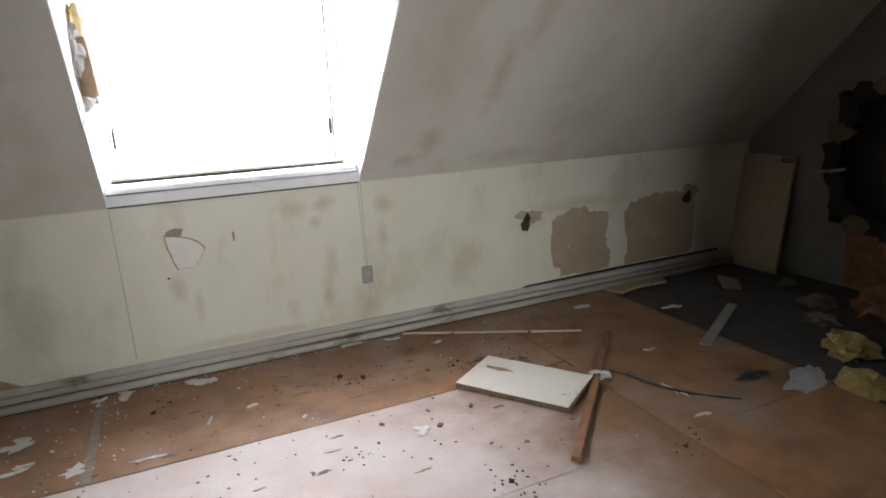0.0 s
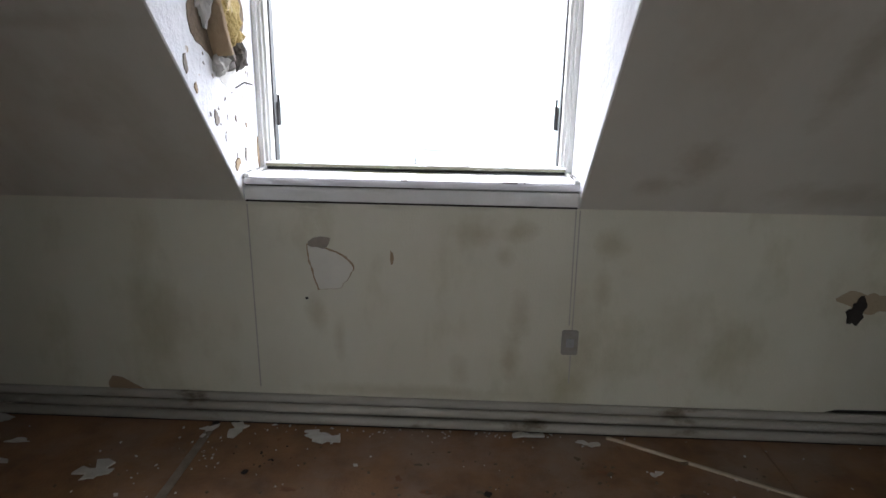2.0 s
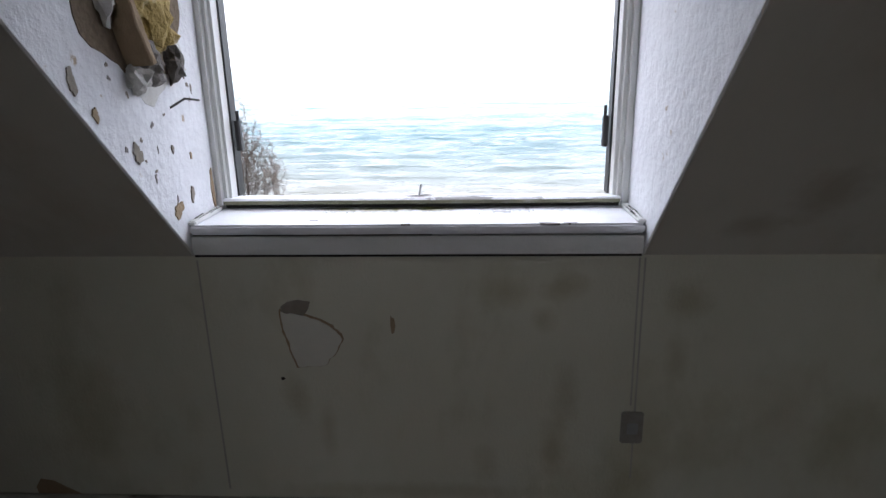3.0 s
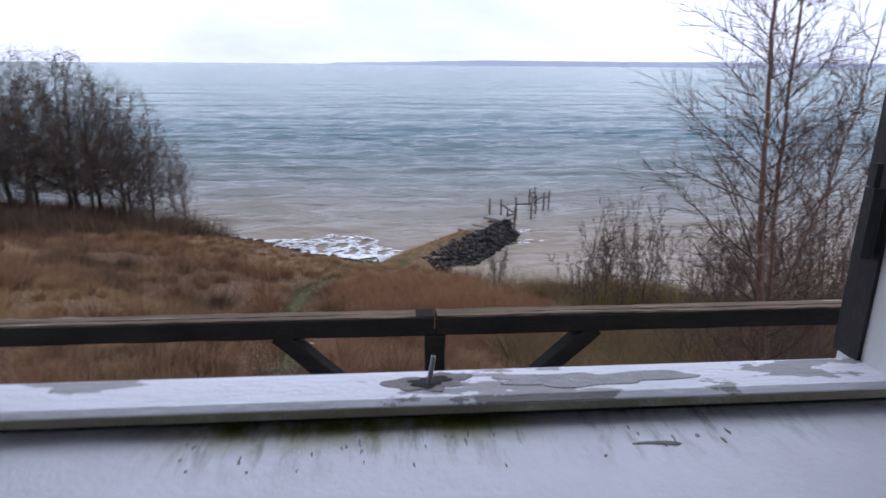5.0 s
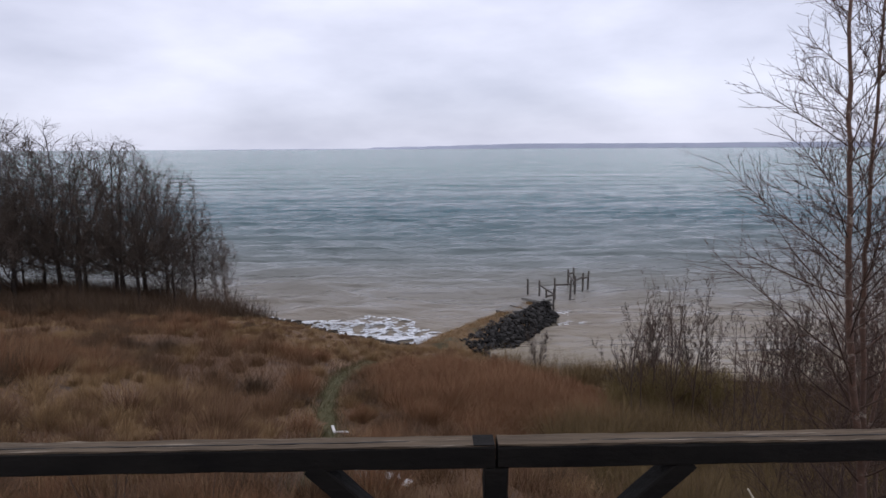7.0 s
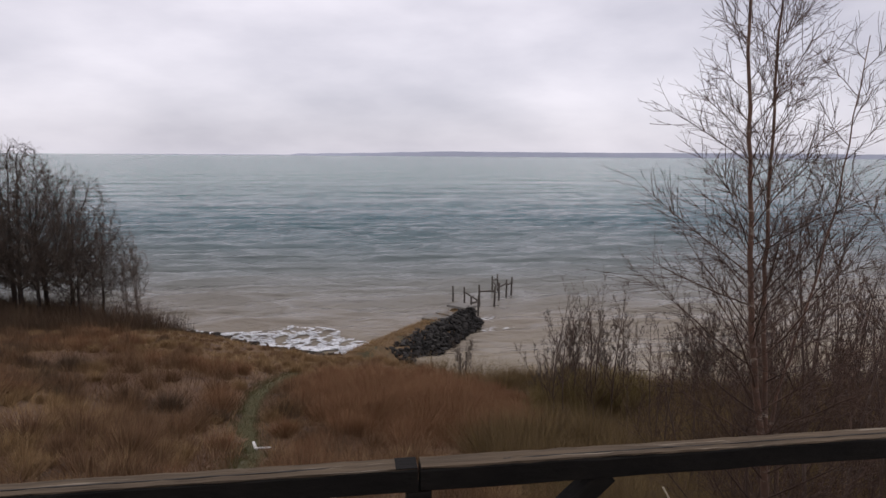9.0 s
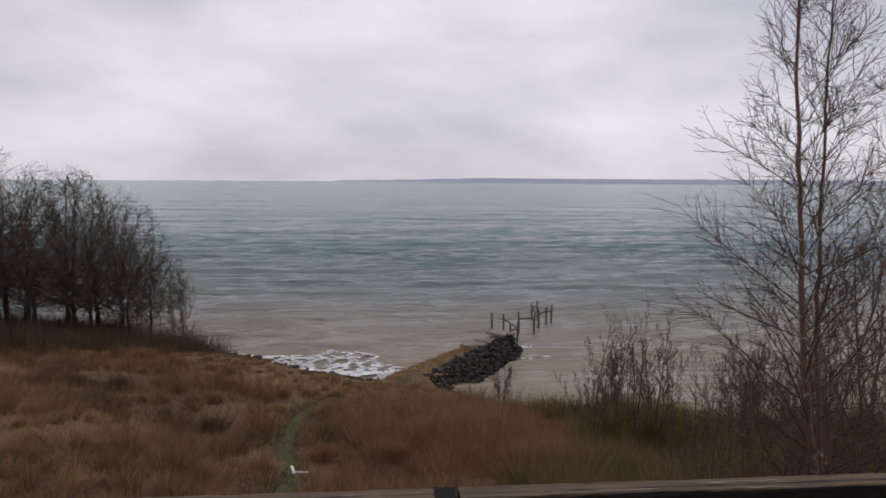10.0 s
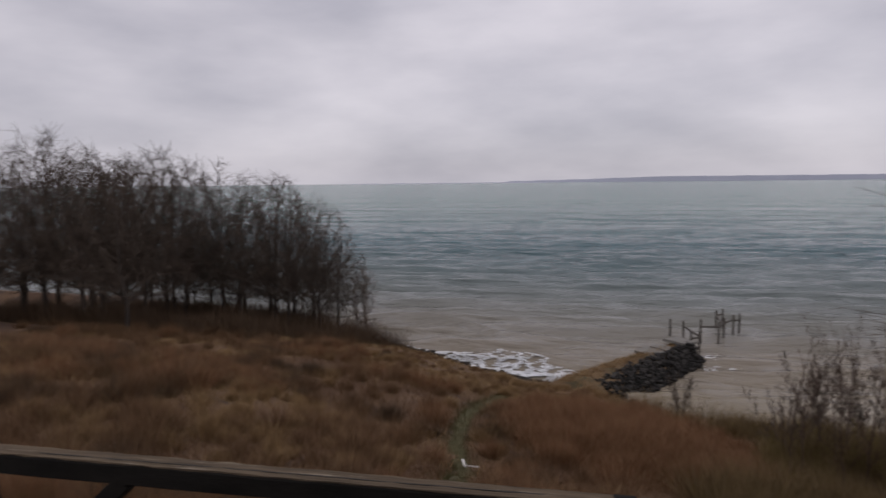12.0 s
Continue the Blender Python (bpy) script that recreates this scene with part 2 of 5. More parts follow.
M_HEDGE = stems("dark_scrub_twigs", [(0.055, 0.035, 0.022), (0.095, 0.06, 0.036), (0.07, 0.048, 0.028)])


def sea_material():
    """Silty brown water by the shore, blue-green further out, with wind ripples."""
    m = bpy.data.materials.new("sea_water")
    m.use_nodes = True
    n, l = m.node_tree.nodes, m.node_tree.links
    b = n["Principled BSDF"]
    b.inputs["Roughness"].default_value, b.inputs["IOR"].default_value, b.inputs["Specular IOR Level"].default_value = 0.13, 1.33, 0.24
    tc, sep = n.new("ShaderNodeTexCoord"), n.new("ShaderNodeSeparateXYZ")
    l.new(tc.outputs["Object"], sep.inputs["Vector"])
    lg = n.new("ShaderNodeMath")
    lg.operation = "LOGARITHM"
    lg.inputs[1].default_value = 10
    l.new(sep.outputs["Y"], lg.inputs[0])
    nz = n.new("ShaderNodeTexNoise")
    nz.inputs["Scale"].default_value = 0.02
    l.new(tc.outputs["Object"], nz.inputs["Vector"])
    add = n.new("ShaderNodeMath")
    add.operation = "MULTIPLY_ADD"
    add.inputs[1].default_value = 0.25
    l.new(nz.outputs["Fac"], add.inputs[0])
    l.new(lg.outputs["Value"], add.inputs[2])
    mr = n.new("ShaderNodeMapRange")
    mr.inputs["From Min"].default_value, mr.inputs["From Max"].default_value = 1.6, 3.6
    l.new(add.outputs["Value"], mr.inputs["Value"])
    r = n.new("ShaderNodeValToRGB")
    els = r.color_ramp.elements
    els.new(0.18), els.new(0.36), els.new(0.6)
    for e, (p, c) in zip(els, ((0.0, (0.21, 0.172, 0.118)), (0.08, (0.20, 0.172, 0.134)), (0.17, (0.125, 0.142, 0.134)), (0.30, (0.046, 0.096, 0.108)), (0.55, (0.042, 0.118, 0.10)))):
        e.position, e.color = p, (*c, 1)
    l.new(mr.outputs["Result"], r.inputs["Fac"])
    l.new(r.outputs["Color"], b.inputs["Base Color"])
    last = None
    for scale, dist, stretch in ((1.7, 0.18, (0.45, 1, 1)), (0.42, 1.1, (0.38, 1, 1)), (0.07, 6.5, (0.25, 1, 1)), (0.022, 7.0, (0.2, 1, 1))):
        mp, t, bp = n.new("ShaderNodeMapping"), n.new("ShaderNodeTexNoise"), n.new("ShaderNodeBump")
        mp.inputs["Scale"].default_value = stretch
        mp.inputs["Rotation"].default_value = (0, 0, radians(-8))
        l.new(tc.outputs["Object"], mp.inputs["Vector"])
        l.new(mp.outputs["Vector"], t.inputs["Vector"])
        t.inputs["Scale"].default_value, t.inputs["Detail"].default_value = scale, 8.0
        bp.inputs["Strength"].default_value, bp.inputs["Distance"].default_value = 0.9, dist
        l.new(t.outputs["Fac"], bp.inputs["Height"])
        if last:
            l.new(last, bp.inputs["Normal"])
        last = bp.outputs["Normal"]
    l.new(last, b.inputs["Normal"])
    return m



def damp_stains(m, stains, colour):
    """Soft damp stains with ragged edges at given places of a wall: x, z, and their half sizes."""
    n, l = m.node_tree.nodes, m.node_tree.links
    b = n["Principled BSDF"]
    col = b.inputs["Base Color"].links[0].from_socket
    tc, nz = n.new("ShaderNodeTexCoord"), n.new("ShaderNodeTexNoise")
    nz.inputs["Scale"].default_value, nz.inputs["Detail"].default_value, nz.inputs["Roughness"].default_value = 11.0, 5.0, 0.65
    l.new(tc.outputs["Object"], nz.inputs["Vector"])
    for x, z, rx, rz, amount in stains:
        mp, ln, ad, mr, mx = n.new("ShaderNodeMapping"), n.new("ShaderNodeVectorMath"), n.new("ShaderNodeMath"), n.new("ShaderNodeMapRange"), n.new("ShaderNodeMix")
        mp.inputs["Location"].default_value = (-x / rx, 0, -z / rz)
        mp.inputs["Scale"].default_value = (1 / rx, 0, 1 / rz)
        l.new(tc.outputs["Object"], mp.inputs["Vector"])
        ln.operation = "LENGTH"
        l.new(mp.outputs["Vector"], ln.inputs[0])
        ad.operation = "MULTIPLY_ADD"
        ad.inputs[1].default_value = 1.5
        l.new(nz.outputs["Fac"], ad.inputs[0])
        l.new(ln.outputs["Value"], ad.inputs[2])
        mr.inputs["From Min"].default_value, mr.inputs["From Max"].default_value = 1.75, 0.95
        mr.inputs["To Max"].default_value = amount
        l.new(ad.outputs["Value"], mr.inputs["Value"])
        mx.data_type = "RGBA"
        l.new(mr.outputs["Result"], mx.inputs["Factor"])
        l.new(col, mx.inputs["A"])
        mx.inputs["B"].default_value = (*colour, 1)
        col = mx.outputs["Result"]
    l.new(col, b.inputs["Base Color"])


damp_stains(M_WALL, ((-0.37, 0.46, 0.05, 0.10, 0.40), (-0.28, 0.36, 0.03, 0.12, 0.29), (0.40, 0.30, 0.05, 0.13, 0.50), (0.43, 0.48, 0.06, 0.12, 0.36), (0.24, 0.80, 0.10, 0.06, 0.36), (0.42, 0.82, 0.08, 0.05, 0.47), (0.36, 0.72, 0.04, 0.05, 0.36), (0.20, 0.24, 0.05, 0.08, 0.32), (0.76, 0.78, 0.07, 0.08, 0.47), (0.74, 0.60, 0.04, 0.10, 0.36), (0.0, 0.14, 0.5, 0.04, 0.36), (-0.95, 0.40, 0.10, 0.2, 0.18), (1.05, 0.45, 0.12, 0.2, 0.22), (2.1, 0.62, 0.5, 0.06, 0.36)), (0.34, 0.29, 0.16))
damp_stains(M_SLOPE, ((0.98, 1.12, 0.10, 0.10, 0.45), (0.86, 1.02, 0.08, 0.06, 0.39), (1.25, 1.45, 0.07, 0.25, 0.39), (1.35, 1.7, 0.08, 0.2, 0.39), (-1.0, 1.25, 0.12, 0.10, 0.26), (-0.9, 1.5, 0.25, 0.03, 0.26), (1.9, 1.2, 0.25, 0.15, 0.26), (1.5, 1.0, 0.3, 0.07, 0.33)), (0.30, 0.25, 0.17))



def algae_band(m, y0, y1, x0, x1):
    """Green growth and grey dirt runs on a sill, spreading from its back edge."""
    n, l = m.node_tree.nodes, m.node_tree.links
    b = n["Principled BSDF"]
    col = b.inputs["Base Color"].links[0].from_socket
    tc, sep = n.new("ShaderNodeTexCoord"), n.new("ShaderNodeSeparateXYZ")
    l.new(tc.outputs["Object"], sep.inputs["Vector"])

    def ranged(socket, a, c, lo=0.0, hi=1.0):
        r = n.new("ShaderNodeMapRange")
        r.interpolation_type = "SMOOTHSTEP"
        for key, v in (("From Min", a), ("From Max", c), ("To Min", lo), ("To Max", hi)):
            r.inputs[key].default_value = v
        l.new(socket, r.inputs["Value"])
        return r.outputs["Result"]

    def times(p, q):
        k = n.new("ShaderNodeMath")
        k.operation = "MULTIPLY"
        l.new(p, k.inputs[0])
        l.new(q, k.inputs[1])
        return k.outputs["Value"]

    def runs(scale, stretch, lo, hi):
        mp, t = n.new("ShaderNodeMapping"), n.new("ShaderNodeTexNoise")
        mp.inputs["Scale"].default_value = stretch
        l.new(tc.outputs["Object"], mp.inputs["Vector"])
        l.new(mp.outputs["Vector"], t.inputs["Vector"])
        t.inputs["Scale"].default_value, t.inputs["Detail"].default_value, t.inputs["Roughness"].default_value = scale, 5.0, 0.65
        return ranged(t.outputs["Fac"], lo, hi)

    across = times(ranged(sep.outputs["X"], x0 - 0.06, x0 + 0.08), ranged(sep.outputs["X"], x1 + 0.05, x1 - 0.08))
    wide = times(ranged(sep.outputs["X"], x0 - 0.06, x0 + 0.08), ranged(sep.outputs["X"], x1 + 0.5, x1 + 0.1))
    dirt = times(times(wide, ranged(sep.outputs["Y"], y0 - 0.05, y1)), runs(26, (1.6, 0.35, 1), 0.47, 0.66))
    moss = times(times(across, ranged(sep.outputs["Y"], y0, y1)), runs(14, (1.2, 0.6, 1), 0.30, 0.58))
    for fac, colour in ((dirt, (0.33, 0.32, 0.28)), (moss, (0.25, 0.26, 0.035))):
        mx = n.new("ShaderNodeMix")
        mx.data_type = "RGBA"
        l.new(fac, mx.inputs["Factor"])
        l.new(col, mx.inputs["A"])
        mx.inputs["B"].default_value = (*colour, 1)
        col = mx.outputs["Result"]
    l.new(col, b.inputs["Base Color"])


M_RAILWHITE = surface("worn_white_rail", (0.86, 0.86, 0.88), (0.78, 0.78, 0.79), 10, 0.5, 0.4, 70, (0.34, 0.325, 0.31), 0.575, 0.015, 9, stretch=(0.55, 1.5, 1))
algae_band(M_SILL, 0.115, 0.183, -0.30, 0.12)
M_SEA = sea_material()

# ---- mesh helpers ----
rng = random.Random(7)


def mesh_of(name, bm, material, smooth=False):
    me = bpy.data.meshes.new(name)
    bm.to_mesh(me)
    bm.free()
    me.materials.append(material)
    if smooth:
        me.polygons.foreach_set("use_smooth", [True] * len(me.polygons))
    return me


def thing(name, label, category, kind="", group="", at=(0, 0, 0), rz=0.0):
    """An Empty at a thing's base, which carries its parts."""
    ob = new(name)
    ob.matrix_world = pose(*at, 0, 0, rz)
    return tagged(ob, label, category, group, kind)


def part(name, bm, material, parent, label="", smooth=False):
    ob = new(name, mesh_of(name, bm, material, smooth))
    ob.parent = parent
    return tagged(ob, label)


def solo(name, bm, material, label, category, kind="", group="", smooth=False):
    return tagged(new(name, mesh_of(name, bm, material, smooth)), label, category, group, kind)


def box(x0, x1, y0, y1, z0, z1, bevel=0.0, bm=None):
    own = bm is None
    bm = bm or bmesh.new()
    m = Matrix.LocRotScale(((x0 + x1) / 2, (y0 + y1) / 2, (z0 + z1) / 2), None, (x1 - x0, y1 - y0, z1 - z0))
    r = bmesh.ops.create_cube(bm, size=1, matrix=m)
    if bevel and own:
        bmesh.ops.bevel(bm, geom=bm.edges[:], offset=bevel, segments=2, affect="EDGES")
    return bm


def beam(a, b, w, h, up=(0, 0, 1), bevel=0.004, sag=0.0, cuts=1):
    """A timber from a to b, w across and h along 'up', with slightly uneven faces."""
    a, b = Vector(a), Vector(b)
    d = (b - a).normalized()
    side = d.cross(Vector(up)).normalized()
    top = side.cross(d).normalized()
    bm = bmesh.new()
    rings = []
    for i in range(cuts + 1):
        t = i / cuts
        c = a.lerp(b, t)
        j = lambda: rng.uniform(-sag, sag)
        rings.append([bm.verts.new(c + side * (sx * w / 2 + j()) + top * (sz * h / 2 + j())) for sx, sz in ((-1, -1), (1, -1), (1, 1), (-1, 1))])
    for p, q in zip(rings, rings[1:]):
        for k in range(4):
            bm.faces.new((p[k], p[(k + 1) % 4], q[(k + 1) % 4], q[k]))
    bm.faces.new(rings[0][::-1]), bm.faces.new(rings[-1])
    bmesh.ops.recalc_face_normals(bm, faces=bm.faces[:])
    if bevel:
        long = [e for e in bm.edges if abs((e.verts[1].co - e.verts[0].co).normalized().dot(d)) > 0.9]
        bmesh.ops.bevel(bm, geom=long, offset=bevel, segments=1, affect="EDGES")
    return bm


def prism(outline, axis, lo, hi):
    """A polygon in the two other axes, drawn out from lo to hi along an axis (0, 1 or 2)."""
    bm = bmesh.new()

    def at(p, v):
        c = list(p)
        c.insert(axis, v)
        return bm.verts.new(c)

    r0, r1 = [at(p, lo) for p in outline], [at(p, hi) for p in outline]
    bm.faces.new(r0), bm.faces.new(r1)
    for i in range(len(outline)):
        k = (i + 1) % len(outline)
        bm.faces.new((r0[i], r0[k], r1[k], r1[i]))
    bmesh.ops.recalc_face_normals(bm, faces=bm.faces[:])
    return bm


def blob(cx, cy, rx, ry, n=11, rough=0.25, seed=0):
    """A ragged outline round a centre: two big lobes and finer notches."""
    r = random.Random(seed)
    p1, p2, p3 = (r.uniform(0, 6.28) for _ in range(3))
    out = []
    for i in range(n):
        a = 2 * math.pi * i / n
        k = 1 + rough * (0.6 * math.sin(2 * a + p1) + 0.4 * math.sin(3 * a + p2) + 0.35 * math.sin(7 * a + p3)) + r.uniform(-rough, rough) * (0.55 if n < 20 else 0.16)
        out.append((cx + rx * k * math.cos(a), cy + ry * k * math.sin(a)))
    return out


def ragged(points, steps=7, amp=0.008, seed=1):
    """The same outline with torn, uneven edges."""
    out = []
    for i, (a, b) in enumerate(zip(points, points[1:] + points[:1])):
        for k in range(steps):
            t = k / steps
            x, y = a[0] + (b[0] - a[0]) * t, a[1] + (b[1] - a[1]) * t
            out.append((x + amp * noise.noise((x * 30, y * 30, seed)) + amp * 0.6 * noise.noise((x * 90, y * 90, seed + 5)), y + amp * noise.noise((y * 30, x * 30, seed + 9)) + amp * 0.6 * noise.noise((y * 90, x * 90, seed + 12))))
    return out


def lump(size, seed, detail=3, rough=0.35, flat=False):
    """A torn, uneven clump about its own origin."""
    bm = bmesh.new()
    bmesh.ops.create_icosphere(bm, subdivisions=detail, radius=1)
    for v in bm.verts:
        k = 1 + rough * noise.noise(v.co * 1.7 + Vector((seed * 3.1, 0, 0))) + rough * 0.6 * noise.noise(v.co * 4.5 + Vector((0, seed * 3.7, 0))) + rough * 0.35 * noise.noise(v.co * 11 + Vector((0, 0, seed)))
        v.co = Vector((v.co.x * size[0] * k, v.co.y * size[1] * k, v.co.z * size[2] * k))
        if flat:
            v.co.z = max(0.0, v.co.z + size[2] * 0.35)
    return bm


def wall_sheet(name, xs, zs, skip, y0, y1, material, **tags):
    """An upright wall between y0 and y1, made of cells; skip(x, z) leaves openings."""
    bm = bmesh.new()
    for xa, xb in zip(xs, xs[1:]):
        for za, zb in zip(zs, zs[1:]):
            if not skip((xa + xb) / 2, (za + zb) / 2):
                box(xa, xb, y0, y1, za, zb, bm=bm)
    bmesh.ops.remove_doubles(bm, verts=bm.verts[:], dist=1e-5)
    twins = {}
    for f in bm.faces:
        twins.setdefault(tuple(round(c, 4) for c in f.calc_center_median()), []).append(f)
    bmesh.ops.delete(bm, geom=[f for fs in twins.values() if len(fs) > 1 for f in fs], context="FACES")
    return solo(name, bm, material, **tags)


# ---- the attic room ----
X0, X1, YB, KNEE, TOP, HALF = -2.7, 3.66, -5.4, 0.912, 2.45, 0.62
YT = -(TOP - KNEE) * 0.98          # where the slope meets the flat ceiling
WIN = 0.185                         # inner face of the window frame
LINTEL = 2.12

floor_ob = solo("floor", box(X0 - 0.2, X1 + 0.2, YB - 0.2, 0.12, -0.24, -0.012), M_CARPET, "dark boarded attic floor under worn sheets", "floor", "structure")
wall_n = solo("wall_north", box(X0 - 0.2, X1 + 0.2, 0, 0.12, -0.012, KNEE), M_WALL, "low knee wall with damp-stained off-white wallpaper", "wall", "structure")


def slope_piece(xa, xb, name, label):
    t = 0.14
    bm = prism([(0.0, KNEE), (YT, TOP), (YT + t, TOP + t * 0.2), (0.12, KNEE + 0.02), (0.12, KNEE)], 0, xa, xb)
    return solo(name, bm, M_SLOPE, label, "wall", "structure")


slope_piece(X0 - 0.2, -HALF - 0.004, "wall_slope_1", "sloping attic wall with stained grey-beige paper")
slope_piece(HALF + 0.004, X1 + 0.2, "wall_slope_2", "sloping attic wall with brown damp streaks")
yl = -(LINTEL - KNEE) * 0.98
solo("wall_slope_3", prism([(yl, LINTEL), (YT, TOP), (YT + 0.14, TOP + 0.03), (yl + 0.1, LINTEL + 0.04)], 0, -HALF, HALF), M_SLOPE, "sloping attic wall above the dormer", "wall", "structure")
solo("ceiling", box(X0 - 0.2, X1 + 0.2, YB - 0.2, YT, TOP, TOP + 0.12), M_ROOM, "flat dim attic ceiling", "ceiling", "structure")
DW = (-0.15, 0.9, 2.05)              # added doorway to the landing, narrows the back light
LX0, LX1, LY = -0.9, 1.5, -7.6      # the landing, added out of view
LW = (-0.1, 0.7, 0.95, 2.05)        # its window, added for the lamp
wall_sheet("wall_south", (X0 - 0.2, DW[0], DW[1], X1 + 0.2), (-0.012, DW[2], TOP), lambda x, z: DW[0] < x < DW[1] and z < DW[2], YB - 0.2, YB, M_ROOM, label="plain back wall with an added open doorway", category="wall", kind="structure")
wall_sheet("wall_landing_1", (LX0, LW[0], LW[1], LX1), (-0.012, LW[2], LW[3], TOP), lambda x, z: LW[0] < x < LW[1] and LW[2] < z < LW[3], LY - 0.12, LY, M_ROOM, label="plain end wall of the added unseen landing", category="wall", kind="structure")
for name, xa, xb in (("wall_landing_2", LX0 - 0.12, LX0), ("wall_landing_3", LX1, LX1 + 0.12)):
    solo(name, box(xa, xb, LY - 0.12, YB - 0.2, -0.012, TOP), M_ROOM, "plain side wall of the added unseen landing", "wall", "structure")
solo("floor_landing", box(LX0 - 0.12, LX1 + 0.12, LY - 0.12, YB - 0.2, -0.24, -0.012), M_CARPET, "dark bare floor of the added unseen landing", "floor", "structure")
solo("ceiling_landing", box(LX0 - 0.12, LX1 + 0.12, LY - 0.12, YB - 0.2, TOP, TOP + 0.12), M_ROOM, "flat ceiling of the added unseen landing", "ceiling", "structure")
solo("wall_west", box(X0 - 0.2, X0, YB, 0.0, -0.012, TOP), M_ROOM, "plain end wall of the attic room", "wall", "structure")

# east wall with a broken hole through its lining
H_Y0, H_Y1, H_Z0, H_Z1 = -1.25, -0.66, 0.40, 1.26
bm = bmesh.new()
ys, zs = [YB, H_Y0, H_Y1, 0.0], [-0.012, H_Z0, H_Z1, TOP]
for ya, yb in zip(ys, ys[1:]):
    for za, zb in zip(zs, zs[1:]):
        if not (ya == H_Y0 and za == H_Z0):
            box(X1, X1 + 0.05, ya, yb, za, zb, bm=bm)
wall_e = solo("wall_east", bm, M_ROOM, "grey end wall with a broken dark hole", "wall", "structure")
# black sheet stands in for the shade inside the hole
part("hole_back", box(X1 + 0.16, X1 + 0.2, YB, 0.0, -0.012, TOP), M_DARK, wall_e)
for i in range(16):
    a = 2 * math.pi * i / 16
    cy, cz = (H_Y0 + H_Y1) / 2 + 0.31 * math.cos(a), (H_Z0 + H_Z1) / 2 + 0.45 * math.sin(a)
    o = blob(cy, cz, 0.075, 0.085, 8, 0.45, i)
    part("torn_edge", prism(o, 0, X1 - 0.012 - 0.004 * (i % 3), X1 + 0.02), (M_DARK, M_CHIP_SHADE, M_DARK)[i % 3], wall_e)
part("wood_patch", box(X1 - 0.014, X1 + 0.01, -1.3, -0.80, 0.02, 0.36), M_STICK, wall_e)
part("cable_stub", beam((X1 + 0.03, -0.72, 0.76), (X1 - 0.1, -0.6, 0.74), 0.02, 0.02), M_PAPER, wall_e)

# dormer cheeks: triangles between slope and window, thick, with the lining broken on one side
for side, name in ((-1, "wall_dormer_1"), (1, "wall_dormer_2")):
    xa, xb = (-HALF - 0.1, -HALF) if side < 0 else (HALF, HALF + 0.1)
    o = [(0.004, KNEE), (yl + 0.004, LINTEL), (0.34, LINTEL), (0.34, KNEE)]
    cheek = solo(name, prism(o, 0, xa, xb), M_CHEEK, "white dormer cheek with flaking blistered paint", "wall", "structure")
    if side < 0:
        x = -HALF
        part("broken_plaster", prism(blob(-0.14, 1.60, 0.20, 0.215, 44, 0.2, 3), 0, x - 0.01, x + 0.002), M_CHIP_SHADE, cheek, "broken brown plaster edge")
        part("torn_lining", prism(blob(-0.15, 1.61, 0.225, 0.235, 44, 0.22, 17), 0, x - 0.01, x + 0.001), M_PLASTER, cheek)
        for k, (cy, cz, sy, sz, mat) in enumerate(((-0.11, 1.60, 0.10, 0.12, M_WOOL), (-0.05, 1.52, 0.06, 0.06, M_WOOL), (-0.15, 1.70, 0.11, 0.10, M_WOOL), (-0.13, 1.43, 0.06, 0.045, M_RUBBLE), (-0.19, 1.40, 0.03, 0.04, M_PLASTER), (0.0, 1.44, 0.03, 0.05, M_RUBBLE), (-0.28, 1.62, 0.04, 0.09, M_PLASTER))):
            bm = lump((0.035, sy, sz), 40 + k, 3, 0.55)
            bmesh.ops.translate(bm, vec=(x + 0.004, cy, cz), verts=bm.verts[:])
            part("wool_tuft" if mat is M_WOOL else "loose_plaster", bm, mat, cheek)
        part("broken_lath", beam((x + 0.02, -0.30, 1.66), (x + 0.028, -0.20, 1.43), 0.02, 0.07, (1, 0, 0), 0.003, 0.003, 8), M_BARE, cheek)
        part("crack", prism([(-0.03, 1.327), (0.06, 1.345), (0.15, 1.335), (0.15, 1.33), (0.06, 1.339), (-0.03, 1.321)], 0, x - 0.004, x + 0.002), M_DARK, cheek)
        for i, (cy, cz, ry, rz) in enumerate(((-0.22, 1.23, 0.018, 0.022), (-0.06, 1.06, 0.024, 0.02), (0.03, 1.085, 0.009, 0.022), (0.165, 1.07, 0.01, 0.055), (-0.42, 1.40, 0.012, 0.026), (-0.36, 1.33, 0.01, 0.014), (-0.05, 1.22, 0.005, 0.012), (0.05, 1.19, 0.005, 0.008))):
            part("bare_spot", prism(blob(cy, cz, ry, rz, 26, 0.35, 30 + i), 0, x - 0.01, x + 0.003), M_BARE if i % 2 else M_TAPE, cheek)
        for i in range(26):
            cy = rng.uniform(-0.3, 0.15)
            cz = rng.uniform(1.08, 1.45)
            if cy < -(cz - KNEE) + 0.05:
                continue
            part("paint_blister", prism(blob(cy, cz, rng.uniform(0.002, 0.006), rng.uniform(0.004, 0.010), 9, 0.5, 60 + i), 0, x - 0.01, x + 0.0012), M_TAPE if i % 3 else M_GREYWOOD, cheek)
    # edge bead along the slope
    part("edge_bead", beam((side * (HALF + 0.003), -0.01, KNEE + 0.01), (side * (HALF + 0.003), yl + 0.02, LINTEL - 0.01), 0.009, 0.009, (1, 0, 0)), M_FRAME, cheek)
solo("ceiling_dormer", box(-HALF - 0.1, HALF + 0.1, yl + 0.02, 0.34, LINTEL, LINTEL + 0.08), M_CHEEK, "white dormer ceiling", "ceiling", "structure")

